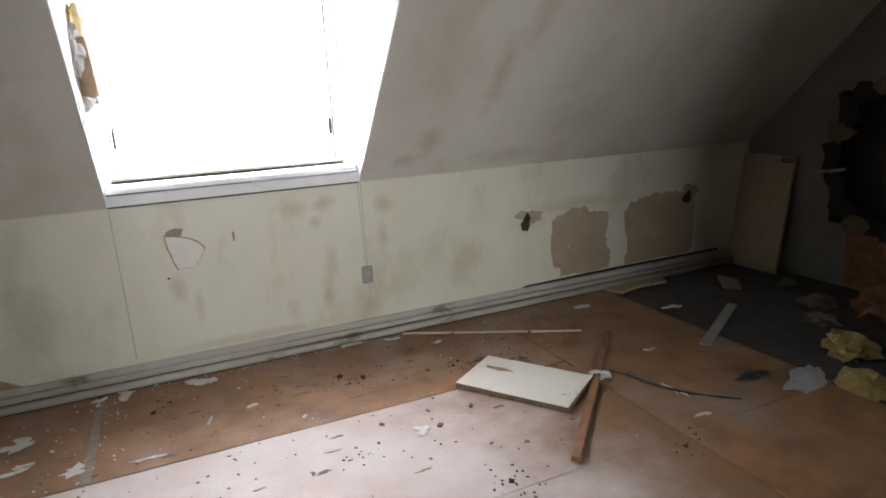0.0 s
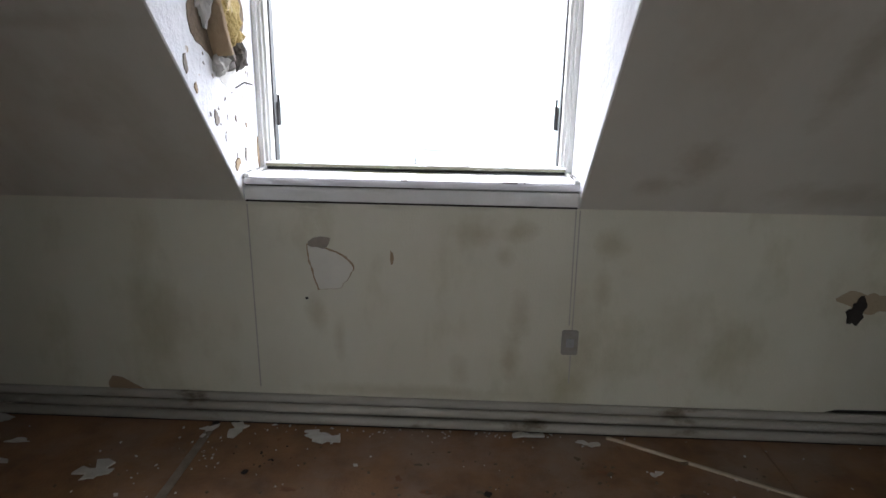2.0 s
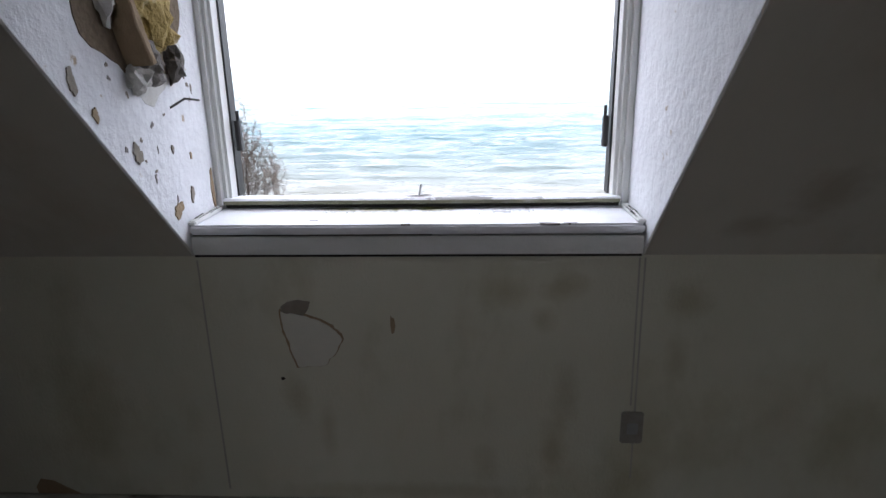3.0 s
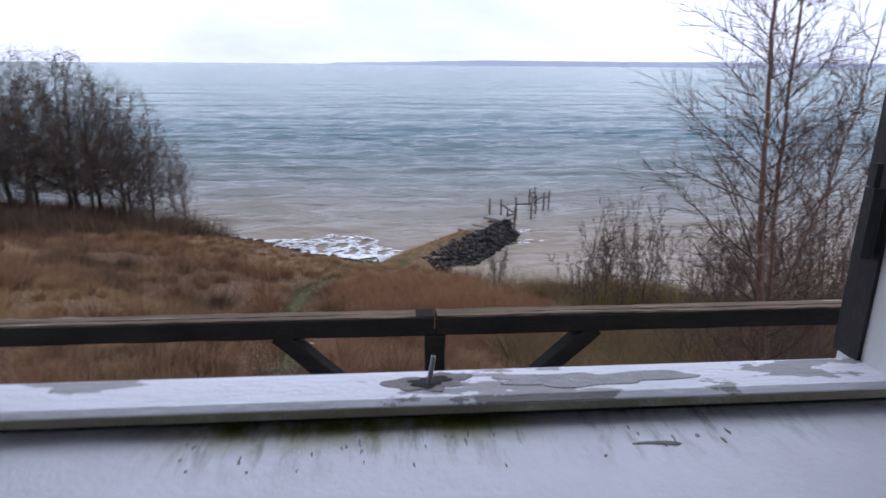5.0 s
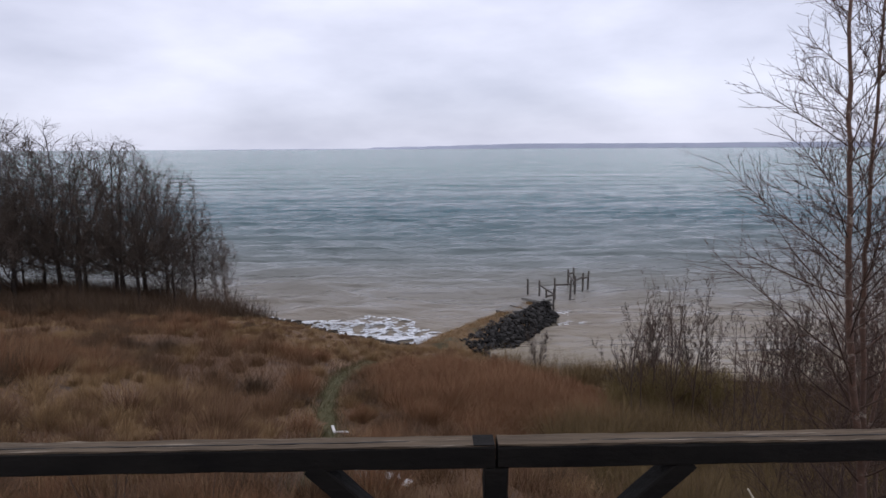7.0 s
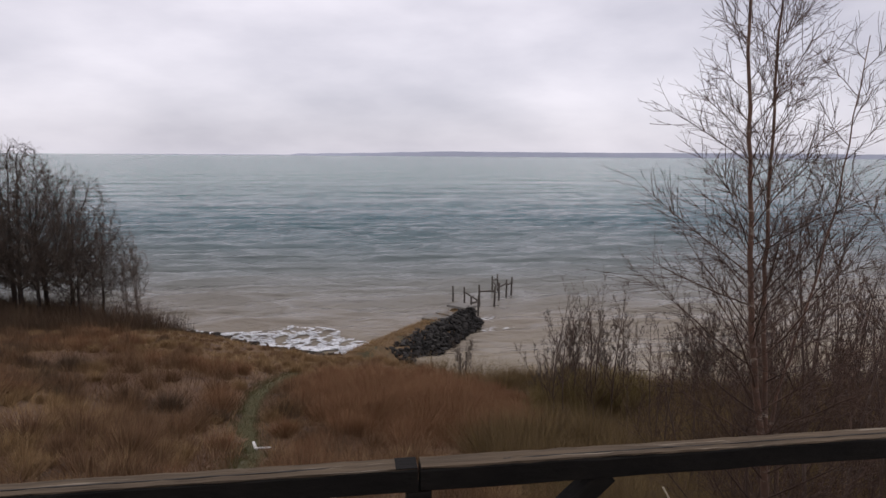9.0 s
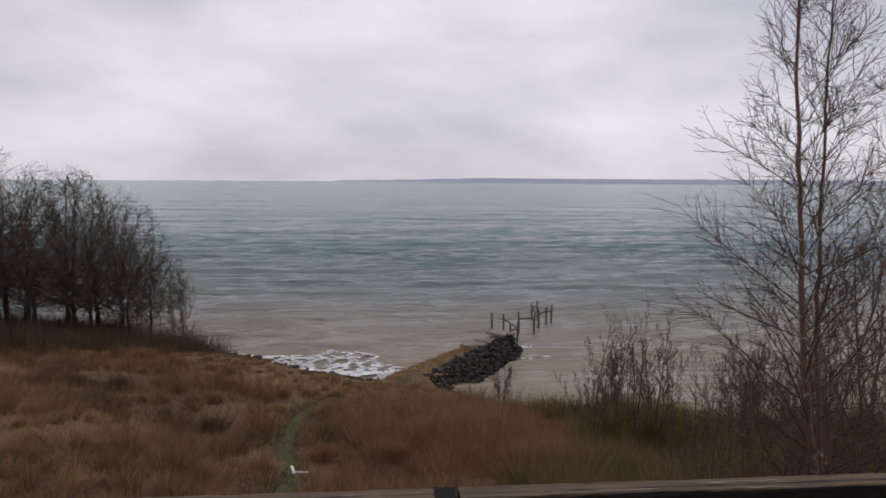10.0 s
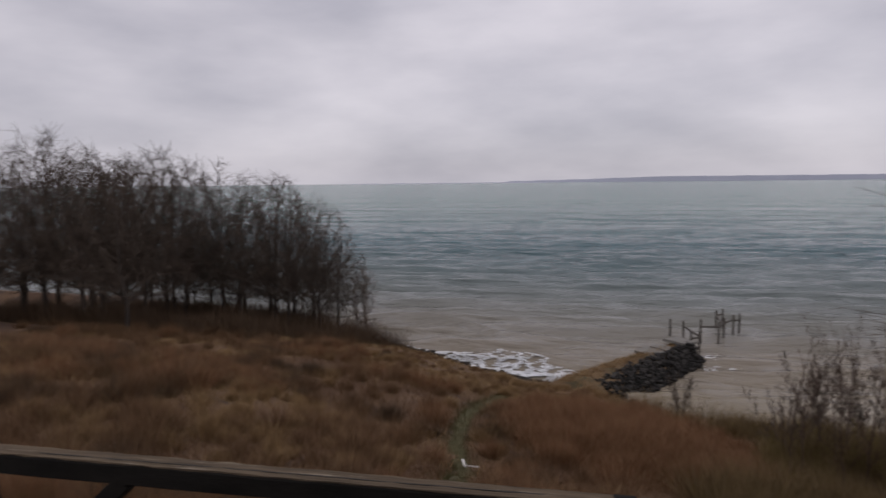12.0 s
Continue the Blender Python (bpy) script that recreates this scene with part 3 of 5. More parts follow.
# ---- the window ----
SILL = 1.006
window = thing("window_1", "open white dormer window with peeling paint", "window", "structure")
sill = part("window_sill", box(-HALF - 0.0, HALF, -0.022, WIN + 0.02, SILL - 0.028, SILL, 0.006), M_SILL, window, "wide white-painted inner sill")
part("sill_gap", box(-HALF + 0.002, 0.05, -0.006, 0.02, SILL - 0.044, SILL - 0.029), M_DARK, window)
part("apron", box(-HALF, HALF, -0.014, 0.06, KNEE + 0.008, SILL - 0.034), M_FRAME, window, "painted board under the sill")
part("apron_seam", box(-HALF, HALF, -0.006, 0.01, KNEE - 0.001, KNEE + 0.007), M_DARK, window)
for sx, n in ((-1, 0), (1, 1)):
    x = sx * HALF
    o = [(0, WIN), (0.02, WIN - 0.004), (0.023, WIN + 0.008), (0.034, WIN + 0.006), (0.037, WIN + 0.016), (0.046, WIN + 0.016), (0.047, WIN + 0.058), (0.047, WIN + 0.10), (0, WIN + 0.10)]
    part("jamb", prism([(x - sx * (a - 0.002), b) for a, b in o], 2, SILL - 0.02, LINTEL), M_FRAME, window)
    part("jamb_edge", box(min(x - sx * 0.04, x - sx * 0.0505), max(x - sx * 0.04, x - sx * 0.0505), WIN + 0.059, WIN + 0.105, SILL + 0.026, LINTEL), M_BLACK, window, "dark outer rebate strip")
    stay = part("hinge", beam((x - sx * 0.064, WIN + 0.072, 1.175), (x - sx * 0.064, WIN + 0.072, 1.265), 0.016, 0.024, (0, 1, 0), 0.004), M_BLACK, window, "black window hinge")
    part("hinge_pin", beam((x - sx * 0.066, WIN + 0.072, 1.235), (x - sx * 0.066, WIN + 0.072, 1.295), 0.009, 0.011, (0, 1, 0), 0.002), M_BLACK, stay)
    part("corner_block", box(min(x, x - sx * 0.022), max(x, x - sx * 0.022), -0.02, WIN - 0.004, SILL, SILL + 0.012, 0.003), M_FRAME, window, "cracked painted edge strip")
o = [(WIN + 0.006, SILL + 0.001), (WIN + 0.006, SILL + 0.013), (WIN - 0.012, SILL + 0.015), (WIN - 0.012, SILL + 0.027), (WIN - 0.004, SILL + 0.032), (WIN + 0.068, SILL + 0.027), (WIN + 0.07, SILL - 0.04), (WIN, SILL - 0.04)]
rail_b = part("bottom_rail", prism(o, 0, -HALF + 0.024, HALF - 0.024), M_RAILWHITE, window, "bottom frame member with worn paint")
part("outer_gap", box(-HALF + 0.02, HALF - 0.02, WIN + 0.07, WIN + 0.082, SILL - 0.05, SILL + 0.010), M_DARK, window)
part("outer_sill", prism([(WIN + 0.082, SILL + 0.012), (WIN + 0.116, SILL + 0.002), (WIN + 0.119, SILL - 0.03), (WIN + 0.082, SILL - 0.04)], 0, -HALF - 0.04, HALF + 0.04), M_RAILWHITE, window, "weathered outer sill board")
part("bottom_rail_edge", box(-HALF + 0.026, HALF - 0.026, WIN - 0.0138, WIN - 0.0122, SILL + 0.0155, SILL + 0.0255), M_LICHEN, rail_b, "grey-green weathered front edge")
# black strip in the recess paints the shade under the rail's lip
part("rail_gap", box(-HALF + 0.026, HALF - 0.026, WIN + 0.0035, WIN + 0.0055, SILL + 0.0012, SILL + 0.0125), M_DARK, rail_b)
part("top_rail", box(-HALF + 0.05, HALF - 0.05, WIN, WIN + 0.17, LINTEL - 0.06, LINTEL), M_FRAME, window)


def on_rail(name, cx, cy, rx, ry, mat, seed, lift=0.0009):
    z = SILL + 0.032 - 0.0674 * (cy - WIN + 0.004)
    bm = bmesh.new()
    f = bm.faces.new([bm.verts.new((a, b, SILL + 0.032 - 0.0674 * (b - WIN + 0.004) + lift)) for a, b in blob(cx, cy, rx, ry, 46, 0.42, seed)])
    g = bmesh.ops.extrude_face_region(bm, geom=[f])
    for v in g["geom"]:
        if isinstance(v, bmesh.types.BMVert):
            v.co.z -= 0.004
    bmesh.ops.recalc_face_normals(bm, faces=bm.faces[:])
    part(name, bm, mat, rail_b)


on_rail("latch_notch", -0.002, WIN + 0.035, 0.042, 0.026, M_GREYWOOD, 1)
on_rail("latch_notch_core", -0.002, WIN + 0.035, 0.024, 0.013, M_DARK, 2, 0.0018)
part("latch_pin", beam((-0.002, WIN + 0.03, SILL + 0.03), (0.004, WIN + 0.035, SILL + 0.065), 0.006, 0.004, (0, 1, 0), 0.001), M_PAPER, rail_b, "thin metal latch pin")
on_rail("bare_patch", 0.20, WIN + 0.03, 0.10, 0.022, M_WORN, 4)


def on_sill(name, cx, cy, rx, ry, mat, seed):
    part(name, prism(blob(cx, cy, rx, ry, 12, 0.5, seed), 2, SILL - 0.004, SILL + 0.0006 + 0.00002 * (seed % 40)), mat, sill)


for i in range(30):
    on_sill("dirt_streak", rng.uniform(-0.32, 0.38), WIN - 0.03 - abs(rng.gauss(0, 0.035)), rng.uniform(0.0008, 0.002), rng.uniform(0.002, 0.006), M_WORN if i % 3 else M_TAPE, 300 + i)
for sx in (-1, 1):
    for k in range(5):
        ya, off = rng.uniform(-0.015, 0.09), 0.004 + 0.0038 * k
        part("paint_crack", beam((sx * (HALF - off), ya, SILL + 0.0122), (sx * (HALF - off - rng.uniform(-0.004, 0.004)), ya + rng.uniform(0.05, 0.09), SILL + 0.0122), 0.0022, 0.0014, (0, 0, 1), 0, 0.0007, 8), M_DARK, sill)
for i, (cx, cy, rx, ry) in enumerate(((0.36, -0.014, 0.03, 0.007), (0.25, 0.12, 0.02, 0.004), (-0.28, 0.03, 0.012, 0.003), (0.42, -0.012, 0.015, 0.004), (-0.02, -0.016, 0.01, 0.003))):
    on_sill("chipped_paint", cx, cy, rx, ry, M_GREYWOOD, 300 + i)

# ---- wall details ----
part("bare_corner", prism(blob(-0.35, 0.75, 0.045, 0.03, 9, 0.3, 2), 1, -0.002, 0.004), M_TAPE, wall_n)
flap = [(-0.395, 0.745), (-0.355, 0.742), (-0.30, 0.725), (-0.25, 0.70), (-0.222, 0.66), (-0.25, 0.61), (-0.28, 0.58), (-0.355, 0.57), (-0.372, 0.62), (-0.385, 0.68)]
part("torn_paper_edge", prism(ragged([(-0.312 + (x + 0.312) * 1.09, 0.655 + (z - 0.655) * 1.07) for x, z in flap], 6, 0.006, 2), 1, -0.0012, 0.004), M_BARE, wall_n)
part("peeling_patch", prism(ragged([(x + 0.002, z - 0.003) for x, z in flap], 6, 0.006, 2), 1, -0.0045, 0.004), M_FLAP, wall_n, "loose flap of cream wallpaper")
for xs_, z0, z1 in ((-0.612, 0.14, 0.9), (0.637, 0.2, 0.905), (0.622, 0.45, 0.905)):
    part("paper_seam", beam((xs_, -0.0005, z0), (xs_ - 0.006, -0.0005, z1), 0.005, 0.003, (0, 1, 0), 0), M_SKIRT, wall_n)
part("mark", prism(blob(-0.07, 0.70, 0.006, 0.035, 8, 0.4, 4), 1, -0.0015, 0.004), M_BARE, wall_n)
part("nail_hole", prism(blob(-0.405, 0.53, 0.006, 0.006, 7, 0.2, 4), 1, -0.0015, 0.004), M_DARK, wall_n)
part("torn_brown_patch", prism([(-1.245, 0.10), (-1.25, 0.135), (-1.23, 0.165), (-1.19, 0.16), (-1.14, 0.13), (-1.09, 0.103)], 1, -0.002, 0.004), M_BARE, wall_n)
part("bare_plaster_patch", prism(ragged([(1.90, 0.24), (1.89, 0.40), (1.90, 0.53), (1.96, 0.555), (2.08, 0.59), (2.17, 0.585), (2.2, 0.55), (2.33, 0.555), (2.36, 0.5), (2.33, 0.36), (2.38, 0.25), (2.36, 0.14), (2.1, 0.135), (1.98, 0.15)], 6, 0.02, 3), 1, -0.003, 0.004), M_TAN, wall_n, "brown unpainted plaster where a radiator hung")
part("bare_plaster_patch", prism(ragged([(2.50, 0.14), (2.52, 0.3), (2.49, 0.5), (2.55, 0.57), (2.66, 0.60), (2.80, 0.615), (2.98, 0.60), (3.12, 0.595), (3.14, 0.4), (3.13, 0.2), (3.1, 0.14)], 6, 0.02, 4), 1, -0.003, 0.004), M_TAN, wall_n, "brown unpainted plaster where a radiator hung")
for i, (cx, cz) in enumerate(((1.70, 0.54), (3.06, 0.555))):
    part("pipe_hole", prism(blob(cx, cz, 0.034, 0.05, 30, 0.35, 20 + i), 1, -0.005, 0.004), M_DARK, wall_n)
    part("hole_stain", prism(blob(cx + 0.03, cz + 0.04, 0.085, 0.045, 36, 0.35, 25 + i), 1, -0.0025, 0.004), M_TAN, wall_n)
socket = thing("wall_socket", "dirty grey socket plate on the stained wall", "socket")
part("plate", box(0.596, 0.66, -0.014, 0.001, 0.328, 0.43, 0.004), M_SOCKET, socket)
part("rocker", box(0.612, 0.644, -0.018, -0.013, 0.362, 0.398, 0.002), M_GREYSTRIP, socket)

skirt = thing("baseboard", "dirty cream stepped skirting with pipe casing", "skirting", "structure")
part("back_board", box(X0, X1, -0.016, 0.0, -0.008, 0.112, 0.004), M_SKIRT, skirt)
for name, zc, yc, rad in (("upper_pipe", 0.066, -0.034, 0.0175), ("lower_pipe", 0.021, -0.038, 0.0205)):
    bm = bmesh.new()
    bmesh.ops.create_cone(bm, cap_ends=True, segments=18, radius1=rad, radius2=rad, depth=X1 - X0 - 0.01, matrix=Matrix.Translation(((X0 + X1) / 2, yc, zc)) @ Matrix.Rotation(math.pi / 2, 4, "Y"))
    pipe = part(name, bm, M_SKIRT, skirt, "cream-painted heating pipe", True)
    for xc in (-1.6, -0.35, 0.9, 2.2, 3.2):
        part("pipe_clip", box(xc - 0.009, xc + 0.009, yc - rad - 0.002, -0.015, zc - 0.006, zc + 0.006, 0.001), M_SKIRT, pipe)
# dark brown strip that paints the shade between the two pipes
part("pipe_shadow_board", box(X0, X1, -0.0185, -0.0155, 0.036, 0.052), M_CHIP_SHADE, skirt)
part("dark_stain", prism([(1.66, 0.113), (3.4, 0.113), (3.4, 0.128), (2.4, 0.132), (1.7, 0.124)], 1, -0.0035, 0.004), M_DARK, wall_n)

# ---- floor sheets ----
def sheet(x0, x1, y0, y1, mat, z=0.0):
    return part("hardboard_sheet", box(x0, x1, y0, y1, -0.012, z, 0.0015), mat, floor_ob)


sheet(-2.7, -1.775, -0.86, -0.05, M_BOARD)
sheet(-1.762, -0.805, -0.86, -0.05, M_BOARD)
sheet(-0.775, 1.385, -0.862, -0.05, M_BOARD)
sheet(1.388, 2.30, -1.66, -0.05, M_BOARD, -0.0005)
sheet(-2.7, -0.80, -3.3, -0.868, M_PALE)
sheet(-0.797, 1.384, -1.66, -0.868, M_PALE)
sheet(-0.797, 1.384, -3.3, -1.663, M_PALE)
sheet(1.390, 2.27, -3.3, -1.664, M_BOARD, 0.002)
sheet(-2.7, 2.27, -5.4, -3.303, M_BOARD)
part("glue_strip", prism([(-0.806, -0.10), (-0.774, -0.10), (-0.772, -0.5), (-0.776, -0.86), (-0.812, -0.86), (-0.804, -0.45)], 2, -0.012, 0.003), M_TAPE, floor_ob)
part("glue_strip", prism([(-1.79, -0.06), (-1.76, -0.06), (-1.755, -0.5), (-1.79, -0.5)], 2, -0.012, 0.003), M_TAPE, floor_ob)
for i in range(46):
    x, y = rng.uniform(-0.7, 1.3), rng.uniform(-1.75, -0.1)
    if abs(y + 0.865) < 0.05 or abs(y + 1.66) < 0.05:
        continue
    part("dirt_stain", prism(blob(x, y, rng.uniform(0.006, 0.035), rng.uniform(0.004, 0.014), 22, 0.5, 700 + i), 2, -0.004, 0.0007 + 0.00001 * i), M_STICK if i % 2 else M_CHIP_SHADE, floor_ob)

# ---- outside: land and sea ----
SEA = -10.7
SHORE = ((-4900, 300), (-200, 120), (-80, 62), (-45, 58), (-30, 54), (-20, 49), (-13, 44), (-9, 41.7), (-5.7, 39), (-2.2, 37), (1, 36.6), (4.5, 33), (9.4, 31.5), (20, 29), (60, 25), (200, 20), (4900, 0))
RISE = ((-60, -4.5), (-6, -1.2), (0, 0), (3, 0.7), (10, 2.2), (16, 3.5), (21, 4.3), (27, 6.5), (32, 7.25), (45, 7.5), (6000, 8.0))


def lerp_table(table):
    xs, ys = [p[0] for p in table], [p[1] for p in table]

    def at(v):
        if v <= xs[0]:
            return ys[0]
        for i in range(1, len(xs)):
            if v < xs[i]:
                return ys[i - 1] + (ys[i] - ys[i - 1]) * (v - xs[i - 1]) / (xs[i] - xs[i - 1])
        return ys[-1]

    return at


shore, rise = lerp_table(SHORE), lerp_table(RISE)


def land(x, y):
    s = shore(x)
    if x < -13:
        s = min(s, 44 - 0.12 * (x + 13)) if s - y > 0.5 * (s - 44) else s
    z = SEA + max(rise(s - y), 0.9 if x < -13 and shore(x) - y > 3 else -9)
    if abs(x) < 300 and abs(y) < 200:
        z += 0.7 * math.exp(-(((x + 30) / 12) ** 2 + ((y - 42) / 8) ** 2))
        z += 0.18 * noise.noise((x * 0.23, y * 0.23, 3)) + 0.06 * noise.noise((x * 0.9, y * 0.9, 8))
    return z


def graded(lo, hi, fine, limit):
    """Steps that widen away from the fine stretch."""
    out, v, s = [], hi, fine
    while v < limit:
        s *= 1.35
        v += s
        out.append(v)
    mid = list(np.arange(lo, hi + 1e-6, fine))
    v, s, low = lo, fine, []
    while v > -limit:
        s *= 1.35
        v -= s
        low.append(v)
    return low[::-1] + mid + out


def grid_mesh(name, xs, ys, height, material, smooth=True):
    verts = [(x, y, height(x, y)) for y in ys for x in xs]
    n = len(xs)
    faces = [(j * n + i, j * n + i + 1, (j + 1) * n + i + 1, (j + 1) * n + i) for j in range(len(ys) - 1) for i in range(n - 1)]
    me = bpy.data.meshes.new(name)
    me.from_pydata(verts, [], faces)
    me.materials.append(material)
    me.polygons.foreach_set("use_smooth", [smooth] * len(me.polygons))
    return me


ground = tagged(new("ground", grid_mesh("ground", graded(-50, 45, 0.8, 4500), graded(2, 58, 0.8, 4500), land, M_GROUND)), "sloping ground of dead russet grass and scrub", "ground", "", "structure")


def swell(x, y):
    """Wind waves with sharp crests that run in to the beach, and one breaker off it."""
    d = math.hypot(x, y)
    fade = 1 / (1 + (d / 190) ** 2)
    bend = 1.7 * noise.noise((x * 0.03, y * 0.05, 0))
    w = 0.9 * (1 - 2 * abs(math.sin(0.42 * y + 0.05 * x + bend)) ** 0.8)
    w *= 0.55 + 0.9 * abs(noise.noise((x * 0.05, y * 0.09, 7)))
    w += math.sin(1.5 * y - 0.25 * x + 2 * noise.noise((x * 0.06, y * 0.08, 4))) * 0.3
    w += 1.1 * noise.noise((x * 0.13, y * 0.6, 2)) + 0.7 * noise.noise((x * 0.36, y * 1.1, 6))
    z = 0.31 * w * fade
    if -20 < x < 8 and y < 60:
        for off, high, wide in ((4.6, 0.34, 0.7), (10.5, 0.30, 0.9)):
            e = y - shore(x) - off - 0.5 * noise.noise((x * 0.2, off, 1))
            z += high * math.exp(-(e / (wide if e > 0 else wide * 0.55)) ** 2) * math.exp(-((x + 5) / 8) ** 4) * (0.7 + 0.5 * noise.noise((x * 0.35, off, 5)))
    return SEA + z


sea_x = graded(-60, 80, 0.9, 4850)
sea_y = list(np.arange(22, 110, 0.55))
step_y = 0.55
while sea_y[-1] < 4800:
    step_y *= 1.04
    sea_y.append(sea_y[-1] + step_y)
sea = tagged(new("water", grid_mesh("water", sea_x, sea_y, swell, M_SEA)), "choppy grey-green sea, silty brown near the shore", "sea", "", "structure")

# far coast, with the haze of distance mixed into its colour
xs_c = list(np.arange(-1500, 6600, 45))
bm = bmesh.new()
prev = None
for x in xs_c:
    ang = math.degrees(math.atan2(x, 4400))
    h = float(np.interp(ang, (-20, -5.4, -5, 1, 8.5, 12, 20, 30, 45), (3, 4, 11, 19, 34, 33, 32, 35, 33))) + 3 * noise.noise((x * 0.01, 0, 0))
    y = 4400 - 0.1 * abs(x)
    cur = [bm.verts.new((x, y, SEA - 2)), bm.verts.new((x, y + 20, SEA + h)), bm.verts.new((x, y + 260, SEA - 2))]
    if prev:
        bm.faces.new((prev[0], cur[0], cur[1], prev[1])), bm.faces.new((prev[1], cur[1], cur[2], prev[2]))
    prev = cur
solo("backdrop", bm, M_FAR, "low far coast on the horizon, blue-grey haze in its colour", "coast", "structure")

# house outside the window: roof below, balcony and railing
solo("wall_outer", box(-6, 6, 0.86, 1.0, -4.2, -0.25), M_HOUSE, "rendered outer wall under the eaves", "wall", "structure")
solo("roof", prism([(0.36, 0.80), (0.36, 0.70), (1.02, 0.06), (1.10, 0.10)], 0, -5, 5), M_GREYWOOD, "bare boarded roof under the dormer", "roof", "structure")
solo("balcony_floor", box(-6, 6, 1.0, 2.08, -0.78, -0.66), M_GREYWOOD, "weathered timber balcony floor", "balcony", "structure")

RY, RZ = 1.99, 0.342
railing = thing("balcony_railing", "black-stained timber railing with diagonal braces", "railing", at=(0, RY, -0.66))


def rail_part(name, a, b, w, h, up=(0, 0, 1), mat=None, cuts=12, sag=0.002, label=""):
    base = Vector((0, RY, -0.66))
    return part(name, beam(Vector(a) - base, Vector(b) - base, w, h, up, 0.006, sag, cuts), mat or M_RAIL, railing, label)


for xa, xb in ((-5.6, -2.505), (-2.495, 0.127), (0.137, 2.765), (2.775, 5.6)):
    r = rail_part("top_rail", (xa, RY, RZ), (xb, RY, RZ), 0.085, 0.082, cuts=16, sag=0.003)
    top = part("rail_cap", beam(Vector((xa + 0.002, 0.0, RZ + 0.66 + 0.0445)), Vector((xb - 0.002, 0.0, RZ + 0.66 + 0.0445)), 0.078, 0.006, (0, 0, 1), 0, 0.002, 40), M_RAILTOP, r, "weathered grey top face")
    part("crack_line", beam(Vector((xa + 0.3, -0.012, RZ + 0.66 + 0.0465)), Vector((xb - 0.3, -0.004, RZ + 0.66 + 0.0465)), 0.006, 0.005, (0, 0, 1), 0, 0.001, 30), M_DARK, r)
for xp in (-5.1, -2.5, 0.132, 2.77, 5.4):
    rail_part("post", (xp, RY, -0.66), (xp, RY, RZ - 0.043), 0.085, 0.085, (0, 1, 0))
    rail_part("brace", (xp - 0.66, RY, RZ - 0.03), (xp - 0.03, RY, RZ - 0.64), 0.07, 0.085, (0, 1, 0))
    rail_part("brace", (xp + 0.70, RY, RZ - 0.03), (xp + 0.05, RY, RZ - 0.64), 0.07, 0.085, (0, 1, 0))
rail_part("bottom_rail", (-5.6, RY, -0.48), (5.6, RY, -0.48), 0.07, 0.08)
# thin dark patch on the cap, left of the joint
part("joint_plate", box(0.05, 0.132 - 0.006, -0.04, 0.04, RZ + 0.66 + 0.0465, RZ + 0.66 + 0.0488), M_RAIL, railing)


def pantile():
    bm = bmesh.new()
    w, l, t, n = 0.2, 0.3, 0.014, 18
    rows = []
    for v in (0, l):
        for dz in (0, -t):
            rows.append([bm.verts.new((w * (i / n - 0.5), v, dz + 0.008 * math.cos(6 * math.pi * i / n) + (0.014 if i in (0, n) else 0.006 if i in (1, n - 1) else 0.0))) for i in range(n + 1)])
    a, b, c, d = rows
    for p, q in ((a, c), (d, b), (b, a), (c, d)):
        for i in range(n):
            bm.faces.new((p[i], p[i + 1], q[i + 1], q[i]))
    for i in (0, n):
        bm.faces.new((a[i], b[i], d[i], c[i]))
    bmesh.ops.recalc_face_normals(bm, faces=bm.faces[:])
    return mesh_of("roof_tile", bm, M_TILE, True)


TILE = pantile()
tiles = thing("roof_tiles", "loose and broken clay pantiles along the eaves", "roof tiles", at=(0, 0.6, 0.2))
for row, (y, z) in enumerate(((1.02, 0.428),)):
    for i in range(13):
        x = 0.40 + 0.222 * i
        if (row == 1 and i < 2) or (row == 0 and i == 2):
            continue
        tilt = rng.uniform(-4, 4)
        m = pose(x, y - 0.6, z - 0.2 + rng.uniform(0, 0.012), -45 + tilt, rng.uniform(-9, 9), rng.uniform(-16, 16)) @ pose(0, 0, 0, 0, 0, 180)
        ob = new("roof_tile", TILE)
        ob.parent, ob.matrix_local = tiles, m
for m in (pose(0.34, 0.34, 0.295, -32, 10, 38), pose(0.78, 0.34, 0.30, -30, 6, 12), pose(1.28, 0.33, 0.30, -32, -6, -10), pose(0.52, 0.33, 0.285, -36, -8, 70)):
    ob = new("roof_tile", TILE)
    ob.parent, ob.matrix_local = tiles, m

# ---- jetty ----
jetty = thing("stone_jetty", "grassy stone jetty with tumbled dark boulders", "jetty", at=(4.5, 38.5, SEA))
JB = Vector((4.5, 38.5, SEA))


def loft(profile_at, n, material, name, parent, base):
    bm = bmesh.new()
    prev = None
    for i in range(n + 1):
        cur = [bm.verts.new(Vector(p) - base) for p in profile_at(i / n)]
        if prev:
            for k in range(len(cur) - 1):
                bm.faces.new((prev[k], prev[k + 1], cur[k + 1], cur[k]))
        prev = cur
    bmesh.ops.recalc_face_normals(bm, faces=bm.faces[:])
    return part(name, bm, material, parent, "", True)


